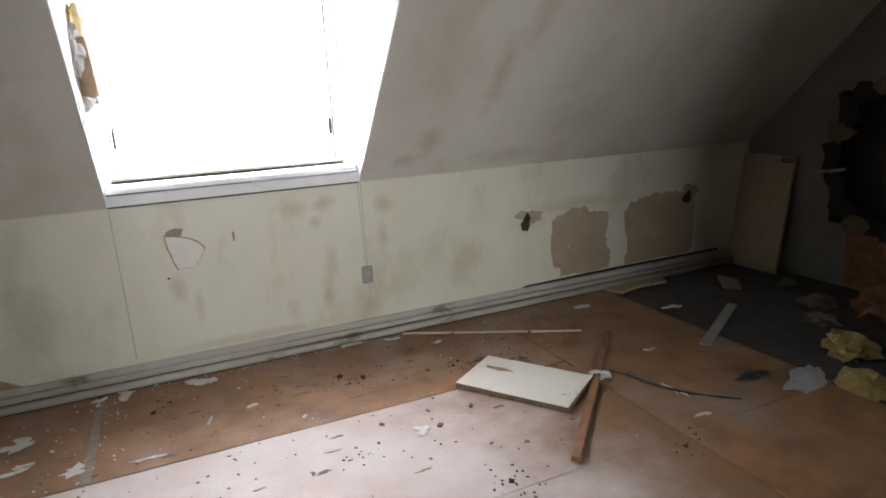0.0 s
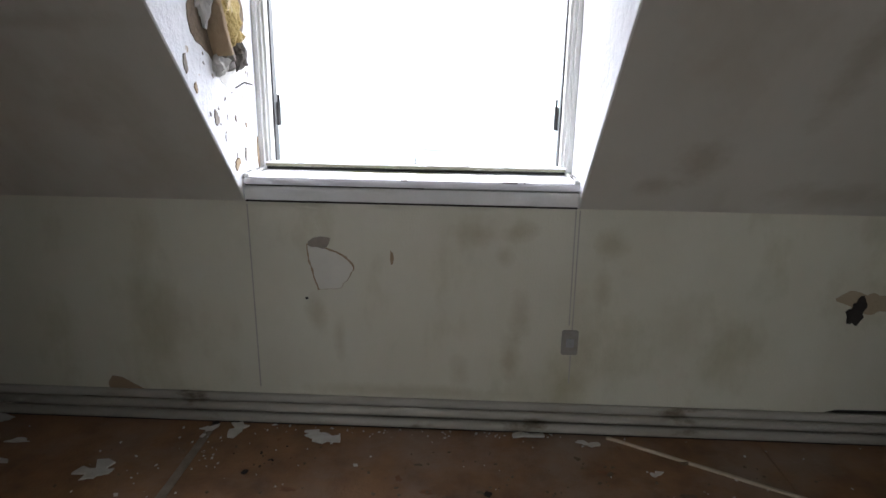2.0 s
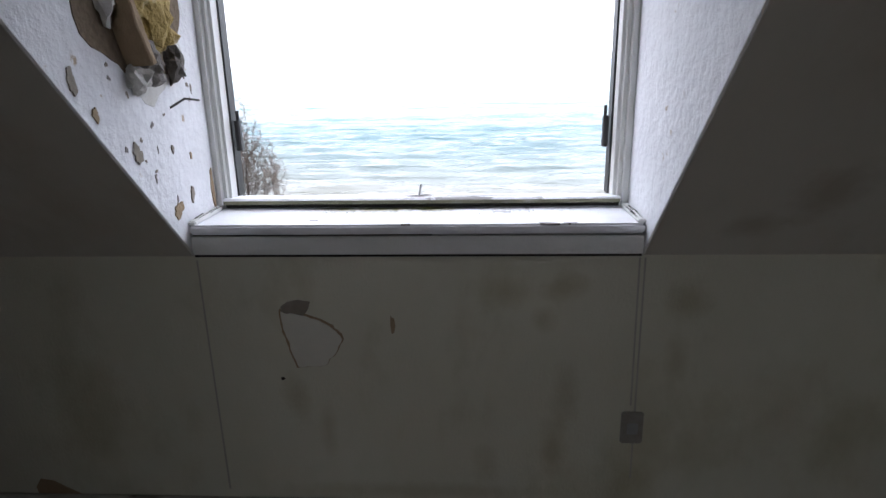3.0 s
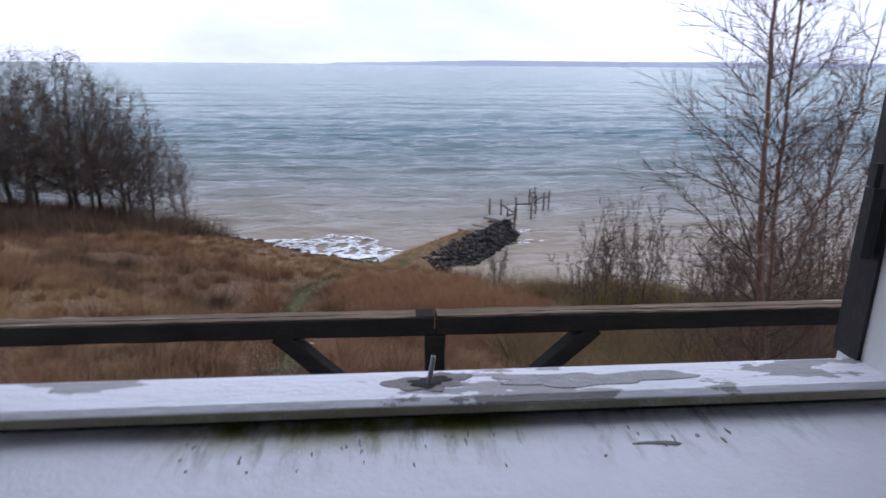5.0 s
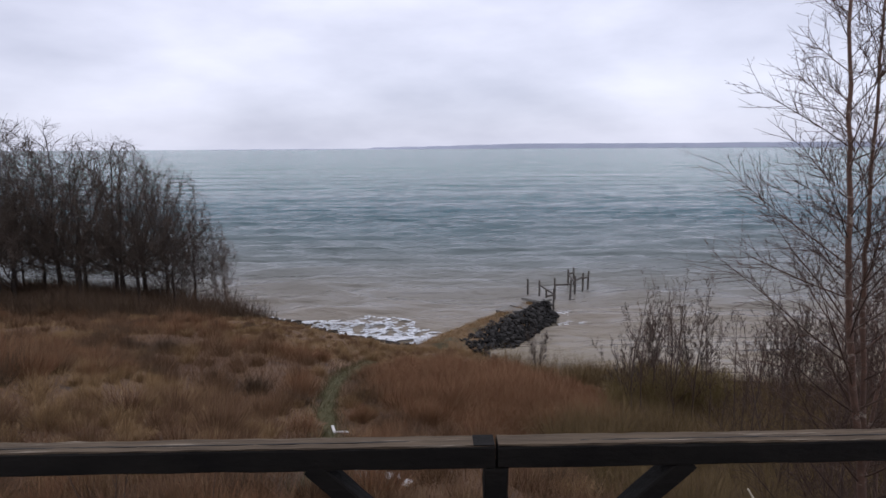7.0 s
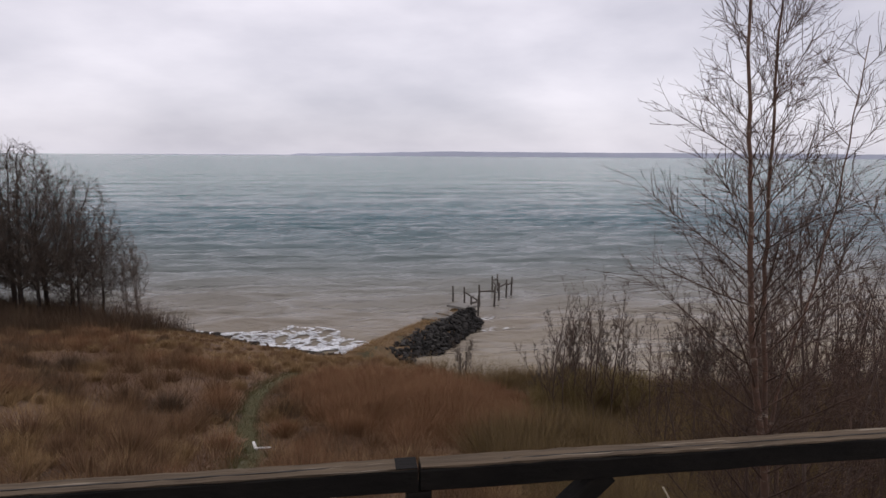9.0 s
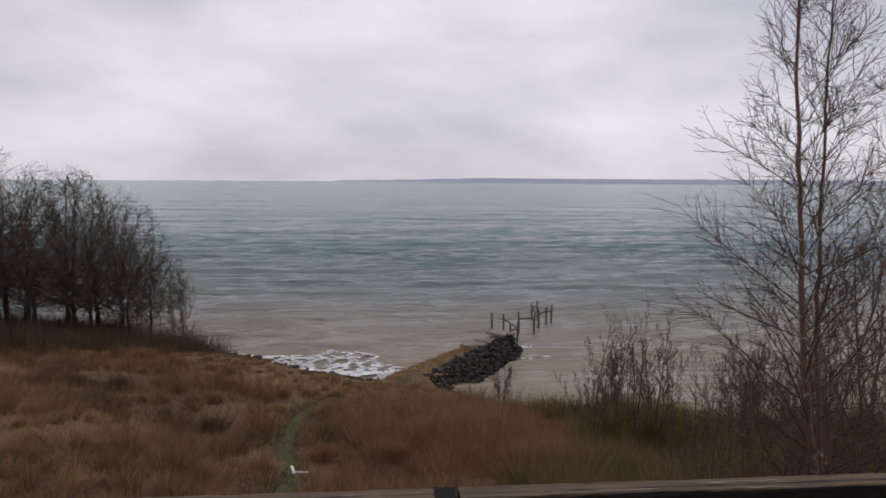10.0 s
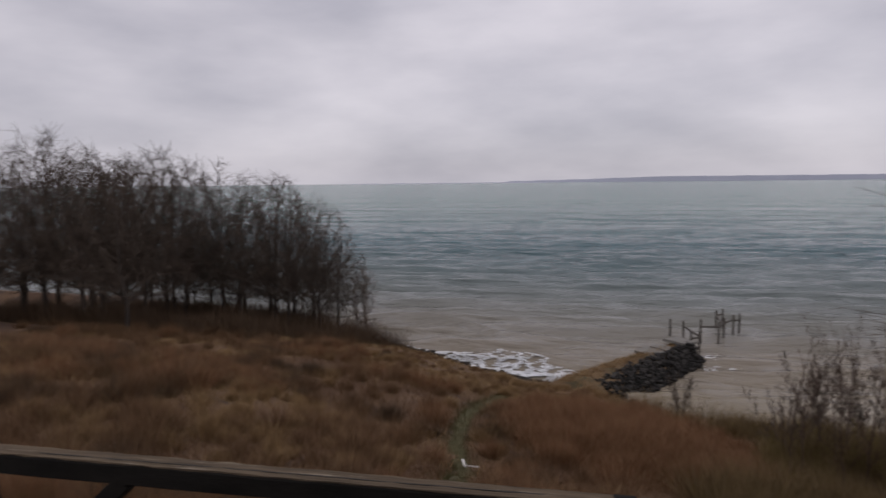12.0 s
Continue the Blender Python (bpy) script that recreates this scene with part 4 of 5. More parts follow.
def mole(t):
    c = Vector((0.3, 33.6, 0)).lerp(Vector((8.0, 44.0, 0)), t)
    s = Vector((9.0, -6.8, 0)).normalized()
    wl, wr = 1.9 - 0.6 * t, 2.4 - 1.0 * t
    top = max(SEA + 1.05 - 0.25 * t, (land(c.x, c.y) + 0.1) if t < 0.25 else -99)
    if t < 0.01:
        top = land(c.x, c.y) - 0.3
    out = []
    for a, z in ((-wl - 0.9, SEA - 0.8), (-wl, top - 0.45), (-wl * 0.5, top), (0, top + 0.06), (wr * 0.4, top - 0.1), (wr, SEA - 0.2), (wr + 0.8, SEA - 1.2)):
        p = c + s * a
        q = 0.14 * noise.noise((p.x * 1.4, p.y * 1.4, a))
        out.append((p.x + q, p.y + q, z + q))
    return out


loft(mole, 26, M_SHORE, "grassy_bank", jetty, JB)


def rock_mesh(seed):
    r = random.Random(seed)
    bm = bmesh.new()
    bmesh.ops.create_icosphere(bm, subdivisions=1, radius=0.5)
    sc = (r.uniform(0.8, 1.3), r.uniform(0.7, 1.1), r.uniform(0.5, 0.8))
    for v in bm.verts:
        k = 1 + r.uniform(-0.28, 0.2)
        v.co = Vector((v.co.x * sc[0] * k, v.co.y * sc[1] * k, v.co.z * sc[2] * k))
    return mesh_of("boulder", bm, M_ROCK)


ROCKS = [rock_mesh(i) for i in range(7)]
axis, side = Vector((6.8, 9.0, 0)), Vector((9.0, -6.8, 0)).normalized()
for i in range(299):
    t = 0.02 + 1.0 * rng.random() ** 0.9
    a = rng.uniform(0.12, 1.14) * (2.4 - 1.0 * t)
    if i > 230:
        a, t = rng.uniform(-2.3, 2.0), rng.uniform(0.9, 1.04)
    if i > 262:
        a, t = -(1.9 - 0.6 * t) - rng.uniform(0, 0.5), rng.uniform(0.15, 1.0)
    p = Vector((1.2, 35.0, 0)) + axis * t + side * a
    k = abs(a) / (2.4 - 1.0 * min(t, 1))
    z = SEA + 0.1 + (0.82 if k < 0.4 else max(-0.15, 0.82 - (k - 0.4) * 1.6)) - (0.25 if i > 230 else 0)
    sc = rng.uniform(0.26, 0.58)
    ob = new("boulder", ROCKS[i % 7])
    ob.parent = jetty
    ob.matrix_local = Matrix.Translation(p - Vector((JB.x, JB.y, 0)) + Vector((0, 0, z - SEA))) @ Euler((rng.uniform(-0.6, 0.6), rng.uniform(-0.6, 0.6), rng.uniform(0, 6.3))).to_matrix().to_4x4() @ Matrix.Scale(sc, 4)
bm = bmesh.new()
r3 = random.Random(5)
for i in range(900):
    t = r3.random()
    a = r3.uniform(0.25, 1.2) * (2.4 - 1.0 * t)
    p = Vector((1.2, 35.0, 0)) + axis * t + side * a
    k = abs(a) / (2.4 - 1.0 * t)
    z = 0.12 + (0.78 if k < 0.4 else max(-0.1, 0.78 - (k - 0.4) * 1.6)) + r3.uniform(-0.12, 0.12)
    m = Matrix.Translation((p.x - JB.x, p.y - JB.y, z)) @ Euler((r3.uniform(-0.7, 0.7), r3.uniform(-0.7, 0.7), r3.uniform(0, 6.3))).to_matrix().to_4x4() @ Matrix.Diagonal((r3.uniform(0.1, 0.24), r3.uniform(0.08, 0.18), r3.uniform(0.05, 0.12), 1))
    bmesh.ops.create_icosphere(bm, subdivisions=1, radius=1, matrix=m)
for v in bm.verts:
    v.co += Vector((r3.uniform(-0.03, 0.03), r3.uniform(-0.03, 0.03), r3.uniform(-0.025, 0.025)))
rubble = part("rubble", bm, M_ROCK, jetty)
tagged(rubble, "packed dark stones between the boulders", "", "", "stuff")
for x, y, rz, w, l, z, tl in ((5.6, 41.3, -37, 1.7, 1.3, 0.92, 3), (6.7, 42.5, -37, 1.6, 1.4, 0.88, -4), (7.9, 44.3, -37, 1.5, 2.1, 0.98, -7)):
    bm = box(-w / 2, w / 2, -l / 2, l / 2, -0.09, 0.09, 0.02)
    bmesh.ops.transform(bm, matrix=pose(x - JB.x, y - JB.y, z, tl, 3, rz), verts=bm.verts[:])
    part("concrete_slab", bm, M_SLAB, jetty)

piles = [(8.2, 50.2, 1.25), (9.0, 49.2, 1.35), (8.75, 44.9, 1.6), (9.45, 45.8, 1.45), (10.2, 48.9, 1.6), (11.4, 48.7, 1.5), (12.1, 50.0, 1.5), (13.2, 51.8, 1.4), (13.8, 52.4, 1.45), (12.3, 53.4, 1.4), (13.0, 54.2, 1.4)]


def tube(points, radii, sides, bm):
    """A tapered tube along points, closed at its end."""
    prev = None
    for i, (p, r) in enumerate(zip(points, radii)):
        d = (points[min(i + 1, len(points) - 1)] - points[max(i - 1, 0)]).normalized()
        u = d.orthogonal().normalized()
        w = d.cross(u)
        cur = [bm.verts.new(p + (u * math.cos(2 * math.pi * k / sides) + w * math.sin(2 * math.pi * k / sides)) * r) for k in range(sides)]
        if prev:
            for k in range(sides):
                bm.faces.new((prev[k], prev[(k + 1) % sides], cur[(k + 1) % sides], cur[k]))
        prev = cur
    bm.faces.new(prev)


pier = thing("ruined_pier", "broken dark timber posts of a ruined pier", "pier", at=(10.5, 49, SEA))
PB = Vector((10.5, 49, SEA))
for x, y, h in piles:
    bm = bmesh.new()
    lean = Vector((rng.uniform(-0.06, 0.06), rng.uniform(-0.06, 0.06), 0))
    p = Vector((x, y, SEA)) - PB
    tube([p + Vector((0, 0, -1)), p + lean * 0.5 + Vector((0, 0, h * 0.5)), p + lean + Vector((0, 0, h))], [0.085, 0.08, 0.07], 7, bm)
    part("post", bm, M_POST, pier)
for i, k, z in ((1, 3, 0.95), (2, 3, 1.05), (4, 5, 1.0), (6, 9, 0.95), (7, 8, 0.9), (9, 10, 0.95), (6, 7, 1.1)):
    a, b = Vector((piles[i][0], piles[i][1], SEA + z)) - PB, Vector((piles[k][0], piles[k][1], SEA + z + rng.uniform(-0.1, 0.1))) - PB
    part("cross_beam", beam(a, b, 0.1, 0.12, bevel=0), M_POST, pier)

# breaking foam along the beach: a lace of ragged patches, dense at the edge
bm = bmesh.new()
for i in range(9000):
    x = rng.gauss(-3.2, 3.4)
    if x > 2.2 or x < -13:
        continue
    reach = 4.6 * math.exp(-((x + 2.8) / 4.6) ** 2) + 0.5
    d = reach * rng.random() ** 1.3
    y = shore(x) + 0.2 + d
    net = abs(noise.noise((x * 0.9, y * 1.3, 2))) + 0.5 * abs(noise.noise((x * 2.3, y * 3.1, 9)))
    if net > (0.5 if d < 0.8 else 0.30 if d < 0.75 * reach else 0.15) + rng.uniform(-0.08, 0.08):
        continue
    rx, ry = rng.uniform(0.04, 0.20), rng.uniform(0.02, 0.07)
    ang = rng.uniform(-0.7, 0.5)
    vs = []
    for a, b in blob(0, 0, rx, ry, 8, 0.45, i):
        vs.append(bm.verts.new((x + a * math.cos(ang) - b * math.sin(ang), y + a * math.sin(ang) + b * math.cos(ang), max(swell(x, y), land(x, y)) + 0.04 + rng.uniform(0, 0.05))))
    bm.faces.new(vs)
for i in range(150):
    x, d = rng.choice(((6.5, 1), (9.0, 1), (-16, 1))) [0] + rng.gauss(0, 1.2), 0
    y = (43.5 if x < 12 and x > 3 else shore(x) + 0.3) + rng.gauss(0, 0.5) - (1.6 if 3 < x < 12 and rng.random() < 0.5 else 0)
    if 3 < x < 8.9:
        continue
    bm.faces.new([bm.verts.new((x + a, y + b, swell(x, y) + 0.04)) for a, b in blob(0, 0, rng.uniform(0.08, 0.3), rng.uniform(0.02, 0.06), 8, 0.4, 900 + i)])
solo("sea_foam", bm, M_FOAM, "white foam of small waves breaking on the beach", "foam", "stuff")

# shoreline stones
bm = bmesh.new()
for i in range(150):
    x = rng.uniform(-16, 1)
    y = shore(x) - 0.1 + rng.gauss(0, 0.22)
    m = Matrix.Translation((x, y, SEA + 0.12)) @ Matrix.Diagonal((rng.uniform(0.06, 0.3), rng.uniform(0.06, 0.2), rng.uniform(0.05, 0.14), 1))
    bmesh.ops.create_icosphere(bm, subdivisions=1, radius=1, matrix=m)
solo("shore_stones", bm, M_ROCK, "dark wet stones along the tide line", "stones", "stuff")


# ---- grass, stems and scrub ----
PATH_LINE = lerp_table(((3, -2.0), (10, -2.1), (14.6, -2.5), (16.4, -2.9), (18.3, -3.4), (21.5, -3.6), (25.4, -3.4), (28.5, -3.0), (32, -1.8)))


def path_x(y):
    return PATH_LINE(y)


def blades(name, spots, low, high, width, lean, material, label, category, tall=None):
    """Thin upright blades, one triangle each, at the spots."""
    g = np.random.default_rng(len(spots))
    n = len(spots)
    base = np.array(spots, dtype=float)
    h = g.uniform(low, high, n) * (np.array([tall(x, y) for x, y, _ in spots]) if tall else 1.0)
    a = g.uniform(0, math.pi, n)
    w = width * g.uniform(0.6, 1.4, n)
    side_ = np.stack([np.cos(a) * w, np.sin(a) * w, np.zeros(n)], 1)
    tip = base + np.stack([g.normal(0, lean, n) * h, g.normal(0, lean, n) * h, h], 1)
    base[:, 2] -= 0.03
    co = np.stack([base - side_, base + side_, tip], 1).reshape(-1, 3)
    me = bpy.data.meshes.new(name)
    me.vertices.add(3 * n), me.loops.add(3 * n), me.polygons.add(n)
    me.vertices.foreach_set("co", co.ravel())
    me.loops.foreach_set("vertex_index", np.arange(3 * n))
    me.polygons.foreach_set("loop_start", np.arange(0, 3 * n, 3))
    me.update(calc_edges=True)
    me.materials.append(material)
    return tagged(new(name, me), label, category, "", "stuff")


def spots_in(n, x0, x1, y0, y1, keep, seed):
    r = random.Random(seed)
    out = []
    for _ in range(n):
        y = y0 + (y1 - y0) * r.random() ** 1.25
        x = r.uniform(x0, x1) * (0.35 + 0.65 * y / y1)
        if shore(x) - y > 0.4 and keep(x, y, r):
            out.append((x, y, land(x, y)))
    return out


def on_path(x, y, w=0.6):
    return abs(x - path_x(y)) < w and 9 < y < 29


def patchy(x, y, k=0.16, s=0.0):
    return noise.noise((x * k, y * k, 5 + s))


def inland(x, y):
    return shore(x) - y


def in_red(x, y):
    return ((x - 2.4) / 4.8) ** 2 + ((y - 22.6) / 6.4) ** 2 < 1 + 0.3 * patchy(x, y, 0.5) and x > path_x(y) + 0.75 + 0.3 * patchy(x, y, 0.7)


def in_olive(x, y):
    return x > 3.5 - 0.05 * (y - 10) + 2 * patchy(x, y, 0.3) and not in_red(x, y) and inland(x, y) > 1.2


def in_beach(x, y):
    return inland(x, y) < 10 + 6 * patchy(x, y, 0.25) + 5 * patchy(x, y, 1.1, 6) and -13.5 < x < 3 and not in_red(x, y)


def open_left(x, y):
    return not (in_red(x, y) or in_olive(x, y) or in_beach(x, y) or on_path(x, y, 0.34))


blades("russet_scrub", spots_in(190000, -40, 8, 3.5, 44, lambda x, y, r: open_left(x, y) and patchy(x, y) > -0.25 + 0.25 * r.random(), 1), 0.22, 0.7, 0.006, 0.48, M_STEMS, "russet dead bracken and dry stems", "scrub", lambda x, y: 0.8 + 0.9 * patchy(x, y, 0.3, 2))
blades("dry_grass", spots_in(90000, -40, 8, 3.5, 44, lambda x, y, r: open_left(x, y) and patchy(x, y) < 0.1 * r.random(), 2), 0.12, 0.42, 0.007, 0.6, M_HAY, "pale dry grass between the scrub", "grass")
blades("beach_grass", spots_in(110000, -16, 6, 22, 44, lambda x, y, r: in_beach(x, y) and not on_path(x, y, 0.42) and patchy(x, y, 0.9, 3) > -0.35 + 0.5 * r.random(), 3), 0.08, 0.32, 0.009, 0.7, M_HAY, "pale yellow shore grass behind the beach", "grass")
bm = bmesh.new()
prev = None
for k in range(70):
    y = 9 + 20.5 * k / 69
    row = []
    for j in range(5):
        x = path_x(y) + (j / 4 - 0.5) * (0.62 + 0.45 * noise.noise((y * 0.5, j, 2)))
        row.append(bm.verts.new((x, y, land(x, y) + (0.035 if 0 < j < 4 else -0.03))))
    if prev:
        for j in range(4):
            bm.faces.new((prev[j], prev[j + 1], row[j + 1], row[j]))
    prev = row
solo("path", bm, M_PATH, "trodden green grass path down to the beach", "path", "structure", smooth=True)
green = random.Random(4)
green_spots = []
for _ in range(26000):
    y = 9 + 21 * green.random()
    x = path_x(y) + green.gauss(0, 0.36)
    green_spots.append((x, y, land(x, y)))
blades("path_grass", green_spots, 0.03, 0.13, 0.006, 0.6, M_GREEN, "short green grass on the trodden path", "grass")
blades("red_thicket", spots_in(230000, -4, 9, 14, 33, lambda x, y, r: in_red(x, y), 5), 0.3, 0.85, 0.0042, 0.5, M_RED, "dense reddish-brown twig thicket", "scrub", lambda x, y: max(0.25, 1.25 - (((x - 2.4) / 5.2) ** 2 + ((y - 22.6) / 7.0) ** 2)) * (1 + 0.6 * patchy(x, y, 0.7)))
blades("olive_thicket", spots_in(190000, 0, 34, 4, 31, lambda x, y, r: in_olive(x, y), 6), 0.4, 1.4, 0.005, 0.4, M_OLIVE, "olive-brown tangled undergrowth", "scrub", lambda x, y: 0.8 + 0.9 * patchy(x, y, 0.35, 3))
blades("dark_hedge", spots_in(90000, -52, -9, 30, 52, lambda x, y, r: inland(x, y) > 1.0 and (((x + 29) / 17.5) ** 2 + ((y - 41) / 6.5) ** 2 < 1 + 0.3 * patchy(x, y, 0.4)), 7), 0.7, 2.0, 0.012, 0.38, M_HEDGE, "dark bare hedge under the trees", "hedge", lambda x, y: 0.9 + 0.7 * patchy(x, y, 0.4, 7))


def clumps(name, n, keep, x0, x1, y0, y1, size, material, label, seed, per=380):
    """Low mounds of stems that spread out from their middles."""
    r = random.Random(seed)
    g = np.random.default_rng(seed)
    tri = []
    made = 0
    while made < n:
        y = y0 + (y1 - y0) * r.random() ** 1.2
        x = r.uniform(x0, x1) * (0.35 + 0.65 * y / y1)
        if inland(x, y) < 1 or on_path(x, y, 0.75) or not keep(x, y):
            continue
        made += 1
        sz = r.uniform(*size)
        rad = g.uniform(0, 1, per) ** 0.6 * sz * 0.75
        a = g.uniform(0, 6.283, per)
        z0 = land(x, y)
        base = np.stack([x + 0.5 * rad * np.cos(a), y + 0.5 * rad * np.sin(a), np.full(per, z0 - 0.05)], 1)
        h = sz * g.uniform(0.55, 1.0, per) * (1 - 0.45 * (rad / (0.75 * sz)) ** 2)
        tip = np.stack([x + 1.35 * rad * np.cos(a) + g.normal(0, 0.16 * sz, per), y + 1.35 * rad * np.sin(a) + g.normal(0, 0.16 * sz, per), z0 + h], 1)
        w = 0.003 + 0.00024 * y
        b = g.uniform(0, math.pi, per)
        sd = np.stack([np.cos(b) * w, np.sin(b) * w, np.zeros(per)], 1)
        tri.append(np.stack([base - sd, base + sd, tip], 1))
    co = np.concatenate(tri).reshape(-1, 3)
    k = len(co) // 3
    me = bpy.data.meshes.new(name)
    me.vertices.add(3 * k), me.loops.add(3 * k), me.polygons.add(k)
    me.vertices.foreach_set("co", co.ravel())
    me.loops.foreach_set("vertex_index", np.arange(3 * k))
    me.polygons.foreach_set("loop_start", np.arange(0, 3 * k, 3))
    me.update(calc_edges=True)
    me.materials.append(material)
    return tagged(new(name, me), label, "scrub", "", "stuff")


bank = random.Random(9)
bank_spots = []
for _ in range(9000):
    t = bank.random()
    ring = mole(t)
    k = bank.choice((1, 2, 2, 3))
    f = bank.random()
    bank_spots.append(tuple(ring[k][c] + (ring[k + 1][c] - ring[k][c]) * f for c in range(3)))
blades("jetty_grass", bank_spots, 0.05, 0.28, 0.009, 0.7, M_HAY, "dry tan grass on the jetty's bank", "grass")
clumps("russet_clumps", 420, open_left, -40, 7, 4.5, 42, (0.4, 1.0), M_STEMS, "rounded russet clumps of dead bracken", 21)
clumps("red_clumps", 150, lambda x, y: open_left(x, y) and patchy(x, y, 0.12, 9) > 0.0, -34, 6, 5, 40, (0.5, 1.1), M_RED, "reddish-brown clumps of bare shrub", 22)
clumps("dark_bracken", 190, lambda x, y: open_left(x, y) and patchy(x, y, 0.22, 11) > 0.12, -38, 6, 6, 42, (0.35, 0.85), M_HEDGE, "dark brown hollows of rotted bracken", 27, 300)
clumps("hay_clumps", 460, lambda x, y: (open_left(x, y) or in_beach(x, y)) and patchy(x, y, 0.22, 4) > 0.02, -34, 6, 5, 42, (0.25, 0.6), M_HAY, "pale tussocks of dead grass", 23)
clumps("beach_clumps", 240, in_beach, -15, 5, 22, 43, (0.15, 0.4), M_STEMS, "low dead russet weeds in the shore grass", 26, 160)
clumps("thicket_edge", 120, in_red, -3, 9, 14, 32, (0.6, 1.15), M_RED, "upper twigs of the reddish thicket", 24)
clumps("olive_clumps", 260, in_olive, 2, 32, 5, 30, (0.7, 1.8), M_OLIVE, "tangled olive-brown shrub clumps", 25)


# ---- bare trees ----
def skeleton_of(seed, height, radius, levels, spread, kids, upright=0.25, start=0.25, wiggle=0.12, curve=5, shrink=0.62, lean=(0, 0), thin=0.004, fork=0.62, trunk=None):
    """Branches as (points, radii, level), grown from a trunk."""
    r = random.Random(seed)
    out = []

    def grow(p, d, length, rad, level):
        n = curve if level == 0 else max(3, curve - level) if level == 1 else 2
        pts, rads = [p.copy()], [rad]
        for i in range(n):
            wg = wiggle if level or trunk is None else trunk
            d = (d + Vector((r.gauss(0, wg), r.gauss(0, wg), r.gauss(0, wg) + (upright * (0.3 if level else 0.1) if level or trunk is None else 0)))).normalized()
            p = p + d * (length / n)
            pts.append(p.copy())
            rads.append(max(thin, rad * (1 - 0.8 * (i + 1) / n)))
        out.append((pts, rads, level))
        if level >= levels:
            return
        for _ in range(kids[level]):
            t = r.uniform(start if level == 0 else 0.15, 0.98)
            f = t * n
            i = min(int(f), n - 1)
            q = pts[i].lerp(pts[i + 1], f - i)
            ax = (pts[i + 1] - pts[i]).normalized()
            u = Matrix.Rotation(r.uniform(0, 2 * math.pi), 3, ax) @ ax.orthogonal().normalized()
            s = spread * r.uniform(0.7, 1.3)
            nd = (ax * math.cos(s) + u * math.sin(s)).normalized()
            grow(q, nd, length * shrink * r.uniform(0.6, 1.1) * (1.15 - 0.65 * t if level == 0 else 1), max(thin, (rads[i] * fork)), level + 1)

    grow(Vector((0, 0, -0.15)), Vector((lean[0], lean[1], 1)).normalized(), height, radius, 0)
    return out


def branch_mesh(name, branches, material, sides=(7, 5, 4, 3, 3)):
    verts, faces = [], []
    for pts, rads, level in branches:
        n = sides[min(level, len(sides) - 1)]
        first = len(verts)
        for i, (p, rr) in enumerate(zip(pts, rads)):
            d = (pts[min(i + 1, len(pts) - 1)] - pts[max(i - 1, 0)]).normalized()
            u = d.orthogonal().normalized()
            w = d.cross(u)
            for k in range(n):
                a = 2 * math.pi * k / n
                verts.append(p + (u * math.cos(a) + w * math.sin(a)) * rr)
            if i:
                b0 = first + (i - 1) * n
                for k in range(n):
                    faces.append((b0 + k, b0 + (k + 1) % n, b0 + n + (k + 1) % n, b0 + n + k))
    me = bpy.data.meshes.new(name)
    me.from_pydata([tuple(v) for v in verts], [], faces)
    me.materials.append(material)
    me.polygons.foreach_set("use_smooth", [True] * len(me.polygons))
    return me


def tree(name, label, category, branches, bark, twig, group="", split=1):
    """Trunk and limbs up to the level 'split' in bark, the rest a crown of twigs."""
    ob = thing(name, label, category, "", group)
    for pname, keep, mat in (("trunk", lambda lv: lv < split, bark), ("crown", lambda lv: lv >= split, twig)):
        c = new(pname, branch_mesh(pname, [b for b in branches if keep(b[2])], mat))
        c.parent = ob
    return ob


def put(ob, x, y, rz, sc=1.0, copy=True, sink=0.05):
    m = pose(x, y, land(x, y) - sink, 0, 0, rz)
    if copy:
        ob.scale = (1, 1, 1)
        c = copy_thing(ob, m)
    else:
        c = ob
        c.matrix_world = m
    c.scale = (sc, sc, sc)
    return c


